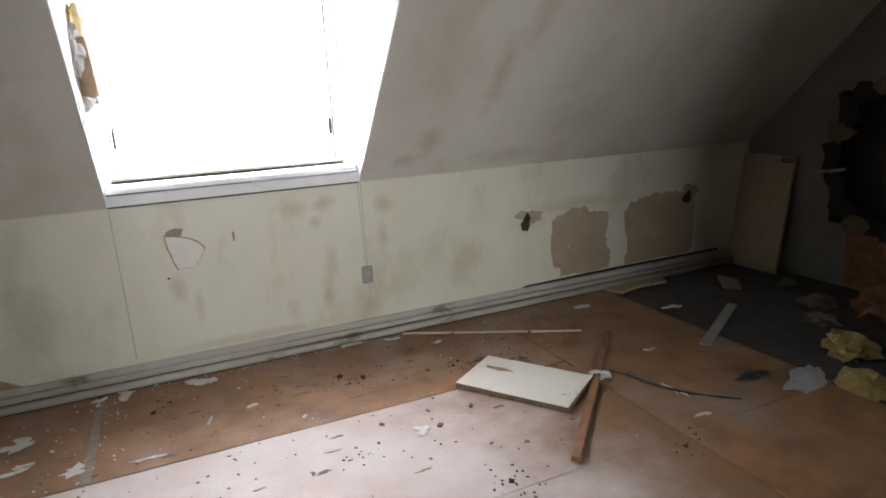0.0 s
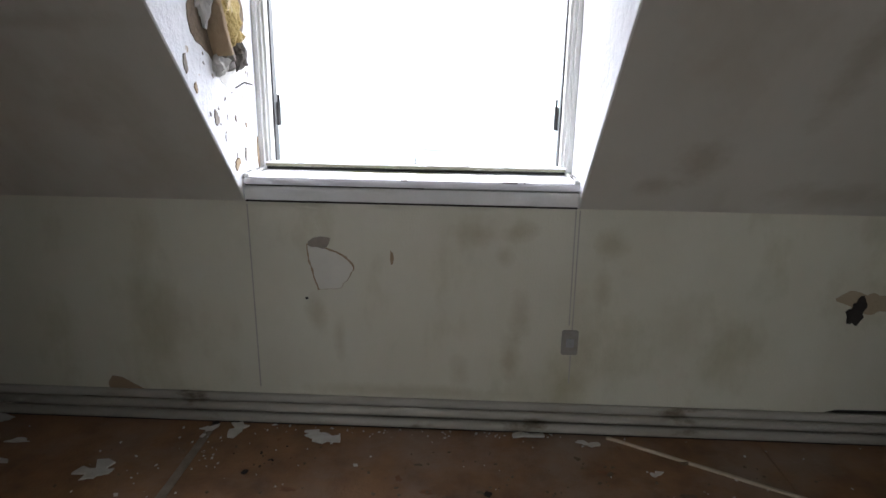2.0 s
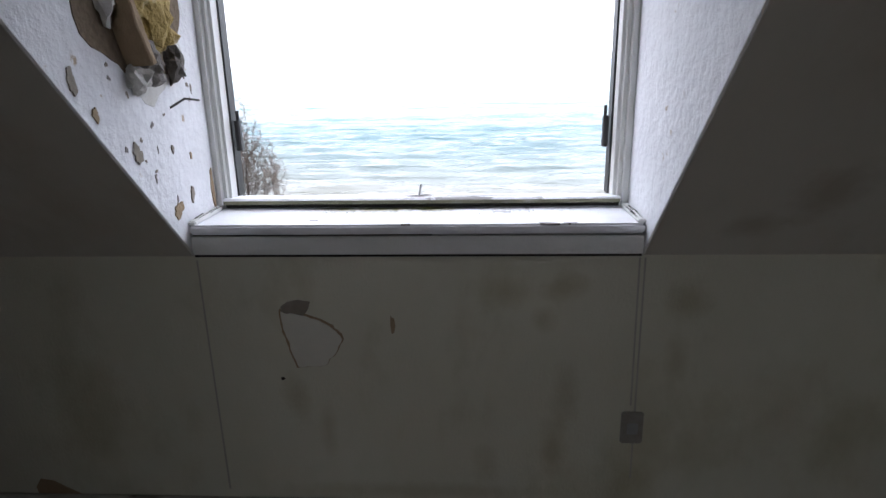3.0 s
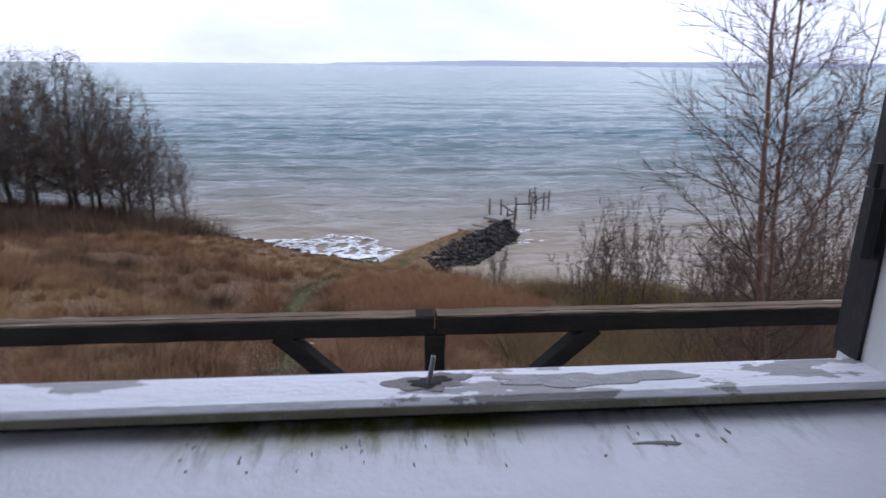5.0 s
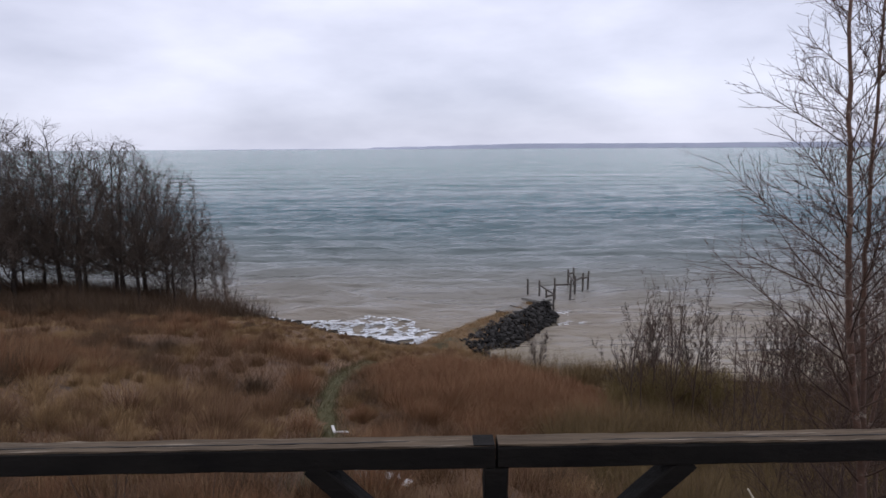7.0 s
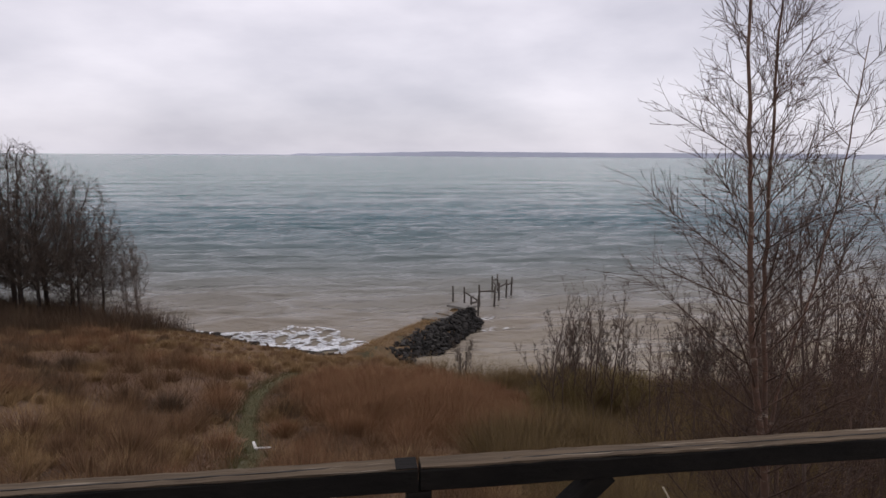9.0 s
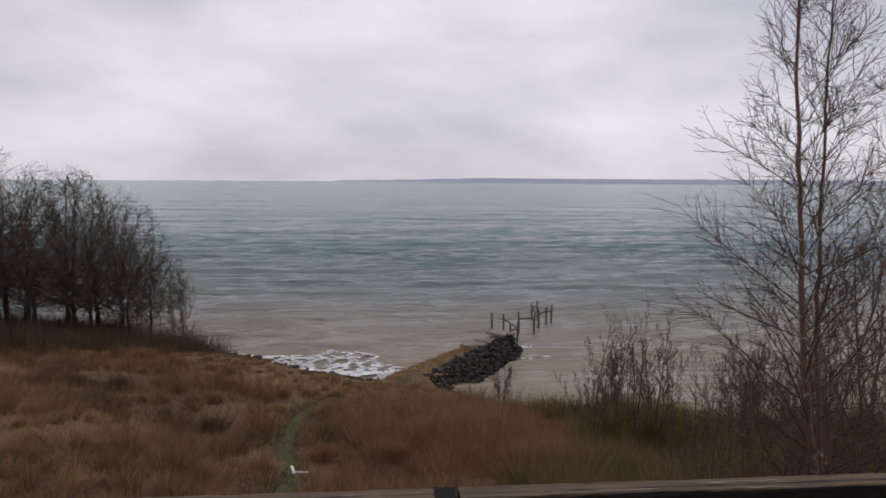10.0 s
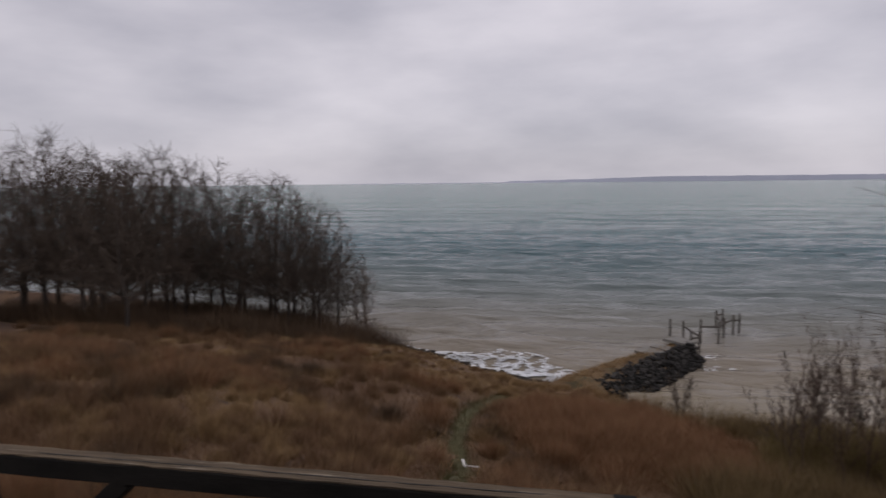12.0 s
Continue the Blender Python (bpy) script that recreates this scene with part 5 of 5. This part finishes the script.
def grown(seed, height, fork_at, half, n_points, step, thin, twigs=3, twig_len=0.07, power=2.08, flat=0.75):
    """A crown that grows towards points spread through a lobed dome; limbs thicken by what they carry."""
    g = np.random.default_rng(seed)
    ball = g.normal(size=(n_points, 3))
    ball /= np.linalg.norm(ball, axis=1)[:, None]
    lobes = g.normal(size=(9, 3))
    lobes /= np.linalg.norm(lobes, axis=1)[:, None]
    swellings = 0.82 + 0.25 * np.max(ball @ lobes.T, axis=1) ** 3
    ball *= (g.random(n_points) ** 0.33 * swellings)[:, None]
    low = fork_at * height * 0.75
    ball[:, 2] = np.where(ball[:, 2] < 0, ball[:, 2] * flat, ball[:, 2])
    mid = low + (height - low) * flat / (1 + flat)
    goal = ball * (half, half, height - mid) + (0, 0, mid)
    pos, parent, head = [np.array((0.0, 0.0, -0.2))], [-1], [np.array((0, 0, 1.0))]
    while pos[-1][2] < fork_at * height:
        pos.append(pos[-1] + np.array((*g.normal(0, 0.09, 2), 1.0)) * step)
        parent.append(len(pos) - 2)
        head.append(np.array((0, 0, 1.0)))
    near, dist = np.zeros(n_points, int), np.full(n_points, 1e9)
    alive, done = np.ones(n_points, bool), 0
    for _ in range(90):
        for k in range(done, len(pos)):
            d = np.linalg.norm(goal - pos[k], axis=1)
            better = d < dist
            near[better], dist[better] = k, d[better]
        done = len(pos)
        alive &= dist > 1.9 * step
        if not alive.any():
            break
        for k in np.unique(near[alive]):
            way = goal[alive & (near == k)] - pos[k]
            way = (way / np.linalg.norm(way, axis=1)[:, None]).sum(0)
            way = way / (np.linalg.norm(way) + 1e-9) + 0.55 * head[k] + g.normal(0, 0.15, 3)
            way /= np.linalg.norm(way)
            pos.append(pos[k] + way * step)
            parent.append(k)
            head.append(way)
    n = len(pos)
    kids, load = [[] for _ in range(n)], np.zeros(n)
    for k in range(n - 1, 0, -1):
        if not kids[k]:
            load[k] = thin ** power
        load[parent[k]] += load[k]
        kids[parent[k]].append(k)
    rad = np.maximum(load, thin ** power) ** (1 / power)
    out = []
    starts = [(0, 0)]
    while starts:
        k, came = starts.pop()
        line, thick = ([Vector(pos[came]), Vector(pos[k])], [rad[k], rad[k]]) if k else ([Vector(pos[0])], [rad[0]])
        while kids[k]:
            order = sorted(kids[k], key=lambda c: -rad[c])
            starts += [(c, k) for c in order[1:]]
            k = order[0]
            line.append(Vector(pos[k]))
            thick.append(rad[k])
        if len(line) > 1:
            out.append((line, thick, 0 if thick[0] > 5 * thin else 2))
    for k in range(1, n):
        if rad[k] > 4 * thin or pos[k][2] < fork_at * height:
            continue
        for _ in range(twigs):
            d = Vector(head[k]) + Vector(g.normal(0, 0.75, 3))
            a = Vector(pos[k]) - Vector(head[k]) * step * g.random()
            out.append(([a, a + d.normalized() * height * twig_len * g.uniform(0.5, 1.2)], [thin * 0.8, thin * 0.45], 4))
    return out


# broad bare trees on the headland
GT = "bare trees on the headland"
big = [tree("bare_tree", "broad leafless dark-brown tree above the shore", "tree", grown(40 + i, 9.7, (0.16, 0.22, 0.18, 0.24)[i], (4.2, 3.5, 3.9, 3.2)[i], 1000, 0.27, 0.0105, 3, 0.075, flat=0.5), M_BARK, M_FARTWIG, GT, 2) for i in range(4)]
spots = ((-27.9, 41.1, 13), (-28.6, 45.6, 13.5), (-25.6, 45.5, 12.5), (-20.2, 42.2, 10.5), (-19.0, 44.2, 10), (-16.8, 43.4, 7.4), (-22.6, 44.2, 11.5), (-24, 42, 12), (-31.5, 44, 13.5), (-34.5, 46, 13.5), (-27.0, 33.5, 11), (-36, 41, 13), (-39, 45, 13), (-43, 42, 13), (-33, 49, 13), (-47, 46, 13), (-21.2, 45.6, 11), (-17.8, 42.6, 8.4), (-30.2, 39.5, 12.5), (-38, 37, 12), (-50, 40, 13), (-33.5, 37.5, 12.5), (-37, 33, 11), (-45, 35, 12), (-40.5, 48, 13), (-30, 42.6, 13.4), (-21.6, 43.1, 11.2), (-36.5, 45.5, 14), (-34, 40, 13.5), (-39, 41, 15), (-35.5, 36.5, 13.5), (-26.2, 43.4, 13), (-18.6, 45.2, 6), (-23.5, 46.5, 6.5), (-27, 46.8, 6.5), (-31, 47, 7), (-34.5, 43, 6.5), (-38.5, 47.5, 7))
for i, (x, y, h) in enumerate(spots):
    put(big[i % 4], x, y, rng.uniform(0, 360), h / 9.9 * rng.uniform(0.96, 1.04), i >= 4)
pale = tree("young_birch", "slender grey leafless birch by the beach", "tree", grown(77, 6.4, 0.1, 1.0, 330, 0.19, 0.0105, 3, 0.06, 2.4, 0.9), M_BARK, M_PALETWIG)
put(pale, -14.4, 43.0, 20, 1.2, False)
put(pale, -15.3, 43.3, 200, 1.05)
put(pale, -14.8, 43.5, 110, 1.0)

# birch with several stems close to the house
def birch_stem(seed, line, base_r, branches, reach, first=0.16):
    """One birch stem along a line of points: rising, arching branches with fine side twigs."""
    r = random.Random(seed)
    pts = []
    for a, b in zip(line, line[1:]):
        for k in range(6):
            p = Vector(a).lerp(Vector(b), k / 6)
            pts.append(p + Vector((r.gauss(0, 0.004), r.gauss(0, 0.004), 0)))
    pts.append(Vector(line[-1]))
    n = len(pts) - 1
    rads = [base_r * (1 - 0.86 * (k / n) ** 0.9) for k in range(n + 1)]
    out = [(pts, rads, 0)]
    for i in range(branches):
        t = first + (0.985 - first) * (i + r.random()) / branches
        k = min(int(t * n), n - 1)
        p = pts[k].lerp(pts[k + 1], t * n - k)
        az = i * 2.399 + r.uniform(-0.5, 0.5)
        rise = r.uniform(0.3, 0.8) + 0.3 * t
        length = reach * (1.12 - 0.86 * t) * r.uniform(0.55, 1.15)
        d = Vector((math.cos(az) * math.cos(rise), math.sin(az) * math.cos(rise), math.sin(rise)))
        line_b, steps = [p.copy()], 7
        for q in range(steps):
            d = (d + Vector((r.gauss(0, 0.07), r.gauss(0, 0.07), r.gauss(0, 0.06) + (0.03 if q < 4 else 0.0)))).normalized()
            line_b.append(line_b[-1] + d * length / steps)
        rb = max(0.0036, 0.28 * rads[k])
        out.append((line_b, [max(0.0016, rb * (1 - 0.8 * q / steps)) for q in range(steps + 1)], 1))
        for _ in range(int(7 + 15 * length)):
            f = r.uniform(0.18, 1.0) * steps
            q = min(int(f), steps - 1)
            a = line_b[q].lerp(line_b[q + 1], f - q)
            ax = (line_b[q + 1] - line_b[q]).normalized()
            side_ = Matrix.Rotation(r.uniform(0, 6.28), 3, ax) @ ax.orthogonal().normalized()
            e = (ax * 0.8 + side_ * r.uniform(0.4, 0.9)).normalized()
            tl = r.uniform(0.12, 0.34) * (0.6 + 0.5 * length)
            tw = [a]
            for _ in range(3):
                e = (e + Vector((r.gauss(0, 0.09), r.gauss(0, 0.09), r.gauss(0, 0.08) + 0.04))).normalized()
                tw.append(tw[-1] + e * tl / 3)
            out.append((tw, [0.0022, 0.0019, 0.0015, 0.0011], 3))
            for _ in range(3):
                b = tw[1].lerp(tw[3], r.random())
                out.append(([b, b + (e + Vector((r.gauss(0, 0.6), r.gauss(0, 0.6), r.gauss(0, 0.4)))).normalized() * r.uniform(0.04, 0.13)], [0.0013, 0.001], 4))
    return out


birch_at = (3.5, 4.0)
birch = thing("birch_tree", "slender leafless birch with several reddish stems", "tree", at=(*birch_at, land(*birch_at) - 0.05))
for i, (line, r, n, reach) in enumerate((
        (((-0.02, 0, -0.1), (-0.24, 0, 1.4), (-0.46, 0, 2.8), (-0.68, 0, 4.0), (-0.77, 0, 4.9), (-0.88, 0, 6.0), (-0.95, 0, 7.6)), 0.042, 84, 1.6),
        (((-0.08, 0.06, -0.1), (-0.2, 0.1, 1.4), (-0.36, 0.13, 2.8), (-0.50, 0.13, 4.1), (-0.54, 0.13, 4.9), (-0.57, 0.13, 6.0), (-0.56, 0.13, 7.0)), 0.033, 62, 1.3),
        (((-0.06, 0.1, -0.1), (-0.2, 0.15, 1.4), (-0.34, 0.2, 2.8), (-0.26, 0.22, 3.4), (0.0, 0.25, 4.3), (0.16, 0.27, 5.0), (0.28, 0.27, 6.2)), 0.024, 46, 1.1))):
    br = birch_stem(91 + i, line, r, n, reach)
    st = new("stem", branch_mesh("stem", [b for b in br if b[2] == 0], M_BIRCHBARK, (9,)))
    cr = new("crown", branch_mesh("crown", [b for b in br if b[2] > 0], M_TWIG))
    st.parent, cr.parent = birch, st

# saplings and bushes
GS = "bare saplings in the thicket"
sap = [tree("bare_sapling", "thin leafless sapling in brown undergrowth", "tree", skeleton_of(120 + i, 4.6, 0.028, 3, 0.6, (17, 5, 3), 0.3, 0.12, 0.06, 7, 0.32, lean=(0.1 * math.sin(i), 0.05), thin=0.0035, fork=0.45), M_SAPBARK, M_TWIG, GS) for i in range(5)]
bush = [tree("bare_bush", "spreading leafless bush of thin branches", "bush", [b for k in range(6) for b in skeleton_of(150 + 10 * i + k, 4.2, 0.022, 3, 0.55, (15, 6, 3), 0.3, 0.2, 0.07, 7, 0.33, lean=(0.32 * math.cos(k * 1.1), 0.32 * math.sin(k * 1.1)), thin=0.006, fork=0.5)], M_SAPBARK, M_FARTWIG, "bare bushes by the water") for i in range(2)]
yellow = tree("yellow_bush", "dense olive-yellow leafless bush of upright twigs", "bush", [b for k in range(34) for b in skeleton_of(260 + k, 1.7, 0.009, 2, 0.5, (9, 4), 0.4, 0.2, 0.08, 5, 0.36, lean=(0.55 * math.cos(k * 2.4) * (k / 34) ** 0.5, 0.55 * math.sin(k * 2.4) * (k / 34) ** 0.5), thin=0.0048)], M_YELLOWTWIG, M_YELLOWTWIG, "yellowish bushes above the beach")
for k, (x, y, rz, sc) in enumerate(((8.0, 20.4, 0, 1.15), (7.0, 21.2, 70, 0.9), (9.0, 20.9, 140, 1.2), (9.9, 20.3, 210, 1.05), (8.5, 22.3, 280, 1.1), (6.4, 20.2, 20, 0.75), (10.8, 21.4, 330, 1.1))):
    put(yellow, x, y, rz, sc, k > 0)
put(bush[0], 9.2, 24.6, 0, 1.45, False)
put(bush[1], 11.2, 25.2, 40, 1.5, False)
put(bush[0], 5.3, 29.3, 120, 0.55)
put(bush[1], 7.6, 22.5, 200, 0.7)
put(bush[0], 13.5, 22.5, 80, 1.0)
put(bush[1], 15.5, 24, 10, 1.0)
first = [True] * 5
TALL = ((6.9, 20.0, -2.85), (7.35, 20.2, -3.0), (8.3, 19.8, -2.7), (8.5, 20.4, -2.9), (9.0, 20.0, -2.8), (7.9, 20.6, -3.1))
r2 = random.Random(31)
n_sap = 0
while n_sap < 170:
    y = r2.uniform(6.5, 27)
    x = r2.uniform(4.6 + 0.16 * y, 11 + 0.75 * y)
    if inland(x, y) < 2 or (x < 6 and y < 8):
        continue
    k = n_sap % 5
    put(sap[k], x, y, r2.uniform(0, 360), r2.uniform(0.6, 1.2) * (1.2 if x > 5 + 0.52 * y else 0.72), not first[k])
    first[k] = False
    n_sap += 1
for i, (x, y, top) in enumerate(TALL):
    put(sap[i % 5], x, y, 70 * i, min(1.6, (top - land(x, y)) / 4.7))
for x, y, sc in ((6.2, 5.6, 1.25), (7.0, 6.4, 1.3), (7.9, 6.6, 1.2), (5.4, 6.2, 1.1), (8.6, 7.6, 1.35), (6.6, 7.4, 1.2), (9.6, 8.0, 1.3), (5.9, 7.9, 1.0), (7.6, 8.6, 1.2), (8.9, 6.2, 1.25), (10.6, 7.4, 1.3), (5.0, 5.4, 0.95)):
    put(sap[int(x * 10) % 5], x, y, r2.uniform(0, 360), sc)


for k in range(60):
    y = r2.uniform(5.5, 15)
    x = r2.uniform(4.3 + 0.25 * y, 9 + 0.7 * y)
    put(sap[k % 5], x, y, r2.uniform(0, 360), r2.uniform(0.45, 0.95))


# a bent bare pole in the undergrowth
bm = bmesh.new()
tube([Vector((0, 0, 0)), Vector((-0.35, 0.1, 0.9)), Vector((-0.8, 0.15, 1.7))], [0.022, 0.018, 0.012], 6, bm)
pole_at = (5.0, 7.4)
bent = solo("leaning_branch", bm, M_LATH, "pale bare branch leaning out of the scrub", "branch")
bent.matrix_world = pose(*pole_at, land(*pole_at) - 0.05)
# low bare shoots close to the house
shoot = tree("bare_shoots", "thin dark shoots rising from the scrub", "bush", [b for k in range(4) for b in skeleton_of(180 + k, 1.5, 0.012, 1, 0.45, (6,), 0.5, 0.2, 0.06, 6, 0.4, lean=(0.4 * math.cos(k * 1.7), 0.4 * math.sin(k * 1.7)), thin=0.003)], M_BARK, M_TWIG, "bare shoots near the house")
put(shoot, -2.6, 6.2, 0, 1.0, False)
put(shoot, -4.3, 7.4, 90, 0.9)
put(shoot, 0.6, 6.6, 200, 0.8)
put(shoot, -1.0, 5.7, 150, 0.7)

# litter on the ground
for k, (x, y, rz, w, l) in enumerate(((-2.72, 15.9, 20, 0.07, 0.6), (-2.55, 16.1, 100, 0.06, 0.4), (-1.15, 10.1, 40, 0.55, 0.35), (-0.75, 9.8, 10, 0.28, 0.16), (-0.5, 9.5, 70, 0.25, 0.12))):
    bm = box(-w / 2, w / 2, -l / 2, l / 2, 0.0, 0.03, 0.004)
    ob = solo("board_scrap", bm, M_LITTER if k != 2 else M_SLAB, "pale scrap of board lying in the grass", "litter", "", "scraps in the grass")
    ob.matrix_world = pose(x, y, land(x, y) + 0.06, 6, 9, rz)

# ---- loose things in the room ----
def flat_piece(name, corners, thick, material, label, category, group="", lift=0.0015, tilt=0.0):
    cx = sum(p[0] for p in corners) / len(corners)
    cy = sum(p[1] for p in corners) / len(corners)
    bm = prism([(a - cx, b - cy) for a, b in corners], 2, 0, thick)
    bmesh.ops.bevel(bm, geom=bm.edges[:], offset=min(0.002, thick * 0.3), segments=1, affect="EDGES")
    ob = solo(name, bm, material, label, category, "", group)
    ob.matrix_world = pose(cx, cy, lift, tilt, tilt * 0.6, 0)
    return ob


# laminated shelf board
shelf = thing("shelf_board", "cream laminated shelf board lying on the floor", "board", at=(1.066, -0.986, 0.002), rz=-55.5)
part("panel", box(-0.28, 0.28, -0.172, 0.172, 0.0, 0.026, 0.002), M_CHIP_SHADE, shelf)
part("laminate", box(-0.279, 0.279, -0.171, 0.171, 0.0262, 0.0285), M_LAM, shelf, "cream laminate with brown stain")
part("stain", prism(blob(-0.16, 0.05, 0.06, 0.022, 12, 0.4, 8), 2, 0.027, 0.0293), M_BARE, shelf)


def stick(name, a, b, w, h, mat, label, category="stick", z=0.002, bend=0.0):
    a, b = Vector((*a, 0)), Vector((*b, 0))
    c = (a + b) / 2
    bm = beam(a - c + Vector((0, 0, h / 2)), b - c + Vector((0, 0, h / 2)), w, h, (0, 0, 1), min(w, h) * 0.15, 0.0008, 14)
    ob = solo(name, bm, mat, label, category)
    ob.matrix_world = Matrix.Translation((c.x, c.y, z))
    return ob


stick("wooden_batten", (1.80, -0.69), (0.90, -1.62), 0.038, 0.02, M_STICK, "brown wooden batten lying across the floor", "batten")
stick("thin_lath", (0.79, -0.075), (1.70, -0.58), 0.013, 0.01, M_LATH, "thin pale wooden lath on the floor", "lath")
stick("grey_strip", (2.74, -0.72), (2.13, -1.08), 0.055, 0.012, M_GREYSTRIP, "flat grey metal strip on the floor", "strip")
bm = bmesh.new()
tube([Vector(p) for p in ((1.50, -1.08, 0.008), (1.55, -1.20, 0.012), (1.58, -1.33, 0.012), (1.64, -1.44, 0.012), (1.73, -1.54, 0.014), (1.80, -1.59, 0.01))], [0.004, 0.007, 0.007, 0.007, 0.006, 0.003], 6, bm)
solo("cable_piece", bm, M_BLACK, "short bent piece of black cable on the floor", "cable")
for i, (x, y, sx, sy, sz, mat, nm, lab, cat) in enumerate((
        (1.42, -1.09, 0.055, 0.035, 0.02, M_PAPER, "crumpled_paper", "small crumpled white paper beside the batten", "paper"),
        (2.20, -1.60, 0.17, 0.07, 0.012, M_PAPER, "torn_paper", "torn white paper sheet on the dark floor", "paper"),
        (2.03, -1.46, 0.09, 0.022, 0.02, M_BLACK, "black_scrap", "small black plastic scrap on the floor", "scrap"),
        (2.36, -1.76, 0.12, 0.10, 0.06, M_WOOL, "wool_clump", "clump of yellow mineral wool on the floor", "insulation"),
        (2.75, -1.45, 0.2, 0.12, 0.035, M_WOOL, "wool_clump", "flattened brown-yellow mineral wool on the floor", "insulation"),
        (2.95, -1.15, 0.09, 0.07, 0.04, M_RUBBLE, "plaster_lump", "broken grey plaster lump on the floor", "plaster"),
        (3.2, -0.95, 0.11, 0.08, 0.05, M_RUBBLE, "plaster_lump", "broken grey plaster lump on the floor", "plaster"),
        (3.35, -1.3, 0.2, 0.18, 0.1, M_STICK, "plaster_lump", "large brown lump of broken plaster by the wall", "plaster"),
        (3.38, -0.62, 0.09, 0.05, 0.035, M_RUBBLE, "plaster_lump", "broken grey plaster lump on the floor", "plaster"))):
    r = random.Random(i)
    bm = lump((sx, sy, sz), i, 3, 0.5, True)
    ob = solo(nm, bm, mat, lab, cat)
    ob.matrix_world = pose(x, y, 0.001 if x < 2.27 else -0.011, 0, 0, r.uniform(0, 180))
flat_piece("plaster_board_piece", [(2.28, -0.06), (2.78, -0.065), (2.74, -0.17), (2.50, -0.15), (2.32, -0.19)], 0.02, M_PLY, "pale broken board piece by the skirting", "board")
flat_piece("plaster_board_piece", [(3.16, -0.22), (3.2, -0.36), (3.06, -0.52), (2.98, -0.44)], 0.016, M_PLY, "pale broken board piece on the dark floor", "board", lift=-0.01)

# panel leaning on the end wall
lean = thing("plywood_board", "pale plywood board leaning against the end wall", "board", at=(3.52, -0.20, -0.011))
bm = box(-0.012, 0.012, -0.215, 0.215, 0.0, 0.84, 0.002)
bmesh.ops.transform(bm, matrix=pose(0, 0, 0.005, 0, 7.5, 0), verts=bm.verts[:])
part("panel", bm, M_PLY, lean)
bm = box(-0.016, 0.0, -0.04, 0.04, 0.0, 0.035)
bmesh.ops.transform(bm, matrix=pose(0, 0, 0.005, 0, 7.5, 0) @ pose(-0.012, -0.165, 0.79), verts=bm.verts[:])
part("dark_patch", bm, M_CHIP_SHADE, lean)

# plaster flakes
GF = "plaster flakes on the floor"
flakes = ((-0.327, -0.151, 0.055, 0.04), (-0.36, -0.12, 0.05, 0.022), (-0.681, -0.108, 0.04, 0.045), (0.474, -0.077, 0.05, 0.022), (-0.132, -0.544, 0.025, 0.018), (0.917, -0.301, 0.022, 0.018), (-1.76, -0.14, 0.05, 0.035), (-1.67, -0.09, 0.08, 0.025), (-1.48, -0.24, 0.045, 0.015), (-1.08, -0.40, 0.06, 0.04), (-1.06, -0.64, 0.04, 0.02), (-1.03, -0.60, 0.03, 0.02), (-0.57, -0.79, 0.05, 0.014), (-0.84, -0.74, 0.05, 0.04), (-1.5, -0.36, 0.05, 0.025), (0.48, -1.137, 0.045, 0.035), (-1.09, -0.42, 0.05, 0.04), (-1.4, -0.66, 0.03, 0.03), (1.84, -0.98, 0.03, 0.018), (1.57, -1.60, 0.05, 0.012), (-0.79, -0.11, 0.03, 0.025), (1.62, -1.38, 0.02, 0.06), (0.71, -0.12, 0.04, 0.02), (1.95, -0.25, 0.05, 0.03), (2.42, -0.55, 0.06, 0.03))
for i, (x, y, rx, ry) in enumerate(flakes):
    flat_piece("plaster_flake", blob(x, y, rx * 0.9, ry * 0.9, 13, 0.6, 400 + i), 0.006, M_PLASTER, "broken off-white plaster flake lying on the floor", "plaster flake", GF, 0.003, rng.uniform(-3, 3))
bm = bmesh.new()
tube([Vector((-0.335, -0.62, 0.006)), Vector((-0.315, -0.565, 0.006))], [0.0055, 0.0055], 8, bm)
solo("cigarette_end", bm, M_PAPER, "white cigarette end on the brown floor", "cigarette end")


def specks(name, n, mat, label, spread, seed, size):
    """Crumbs too small to count."""
    r = random.Random(seed)
    bm = bmesh.new()
    for i in range(n):
        x, y = spread(r)
        s = r.uniform(*size) * (1 + (r.random() < 0.06) * 1.3)
        if y > -0.055:
            continue
        bmesh.ops.create_cube(bm, size=1, matrix=Matrix.Translation((x, y, s * 0.25 + 0.001)) @ Euler((r.uniform(-0.3, 0.3), r.uniform(-0.3, 0.3), r.uniform(0, 3))).to_matrix().to_4x4() @ Matrix.Diagonal((s * r.uniform(0.6, 1.8), s, s * 0.4, 1)))
    solo(name, bm, mat, label, "crumbs", "stuff")


specks("plaster_crumbs", 210, M_PLASTER, "white plaster crumbs scattered on the floor", lambda r: (r.uniform(-1.9, 1.9), -0.06 - abs(r.gauss(0, 0.5))) if r.random() < 0.5 else ((r.gauss(-0.8, 0.12), r.uniform(-0.85, -0.1)) if r.random() < 0.5 else (r.uniform(-0.6, 0.6), -0.06 - abs(r.gauss(0, 0.03)))), 11, (0.002, 0.007))
specks("dark_crumbs", 380, M_CHIP_SHADE, "dark dirt crumbs scattered on the floor", lambda r: (r.gauss(0.5, 0.9), -0.2 - abs(r.gauss(0.4, 0.6))), 12, (0.002, 0.009))
specks("dark_debris", 110, M_DARK, "dark splinters lying on the floor", lambda r: tuple(v + r.gauss(0, 0.05) for v in r.choice(((0.20, -1.2), (1.22, -0.68), (0.62, -1.62), (0.37, -0.5), (0.95, -0.6), (1.35, -1.75), (-0.52, -0.31)))), 13, (0.003, 0.008))
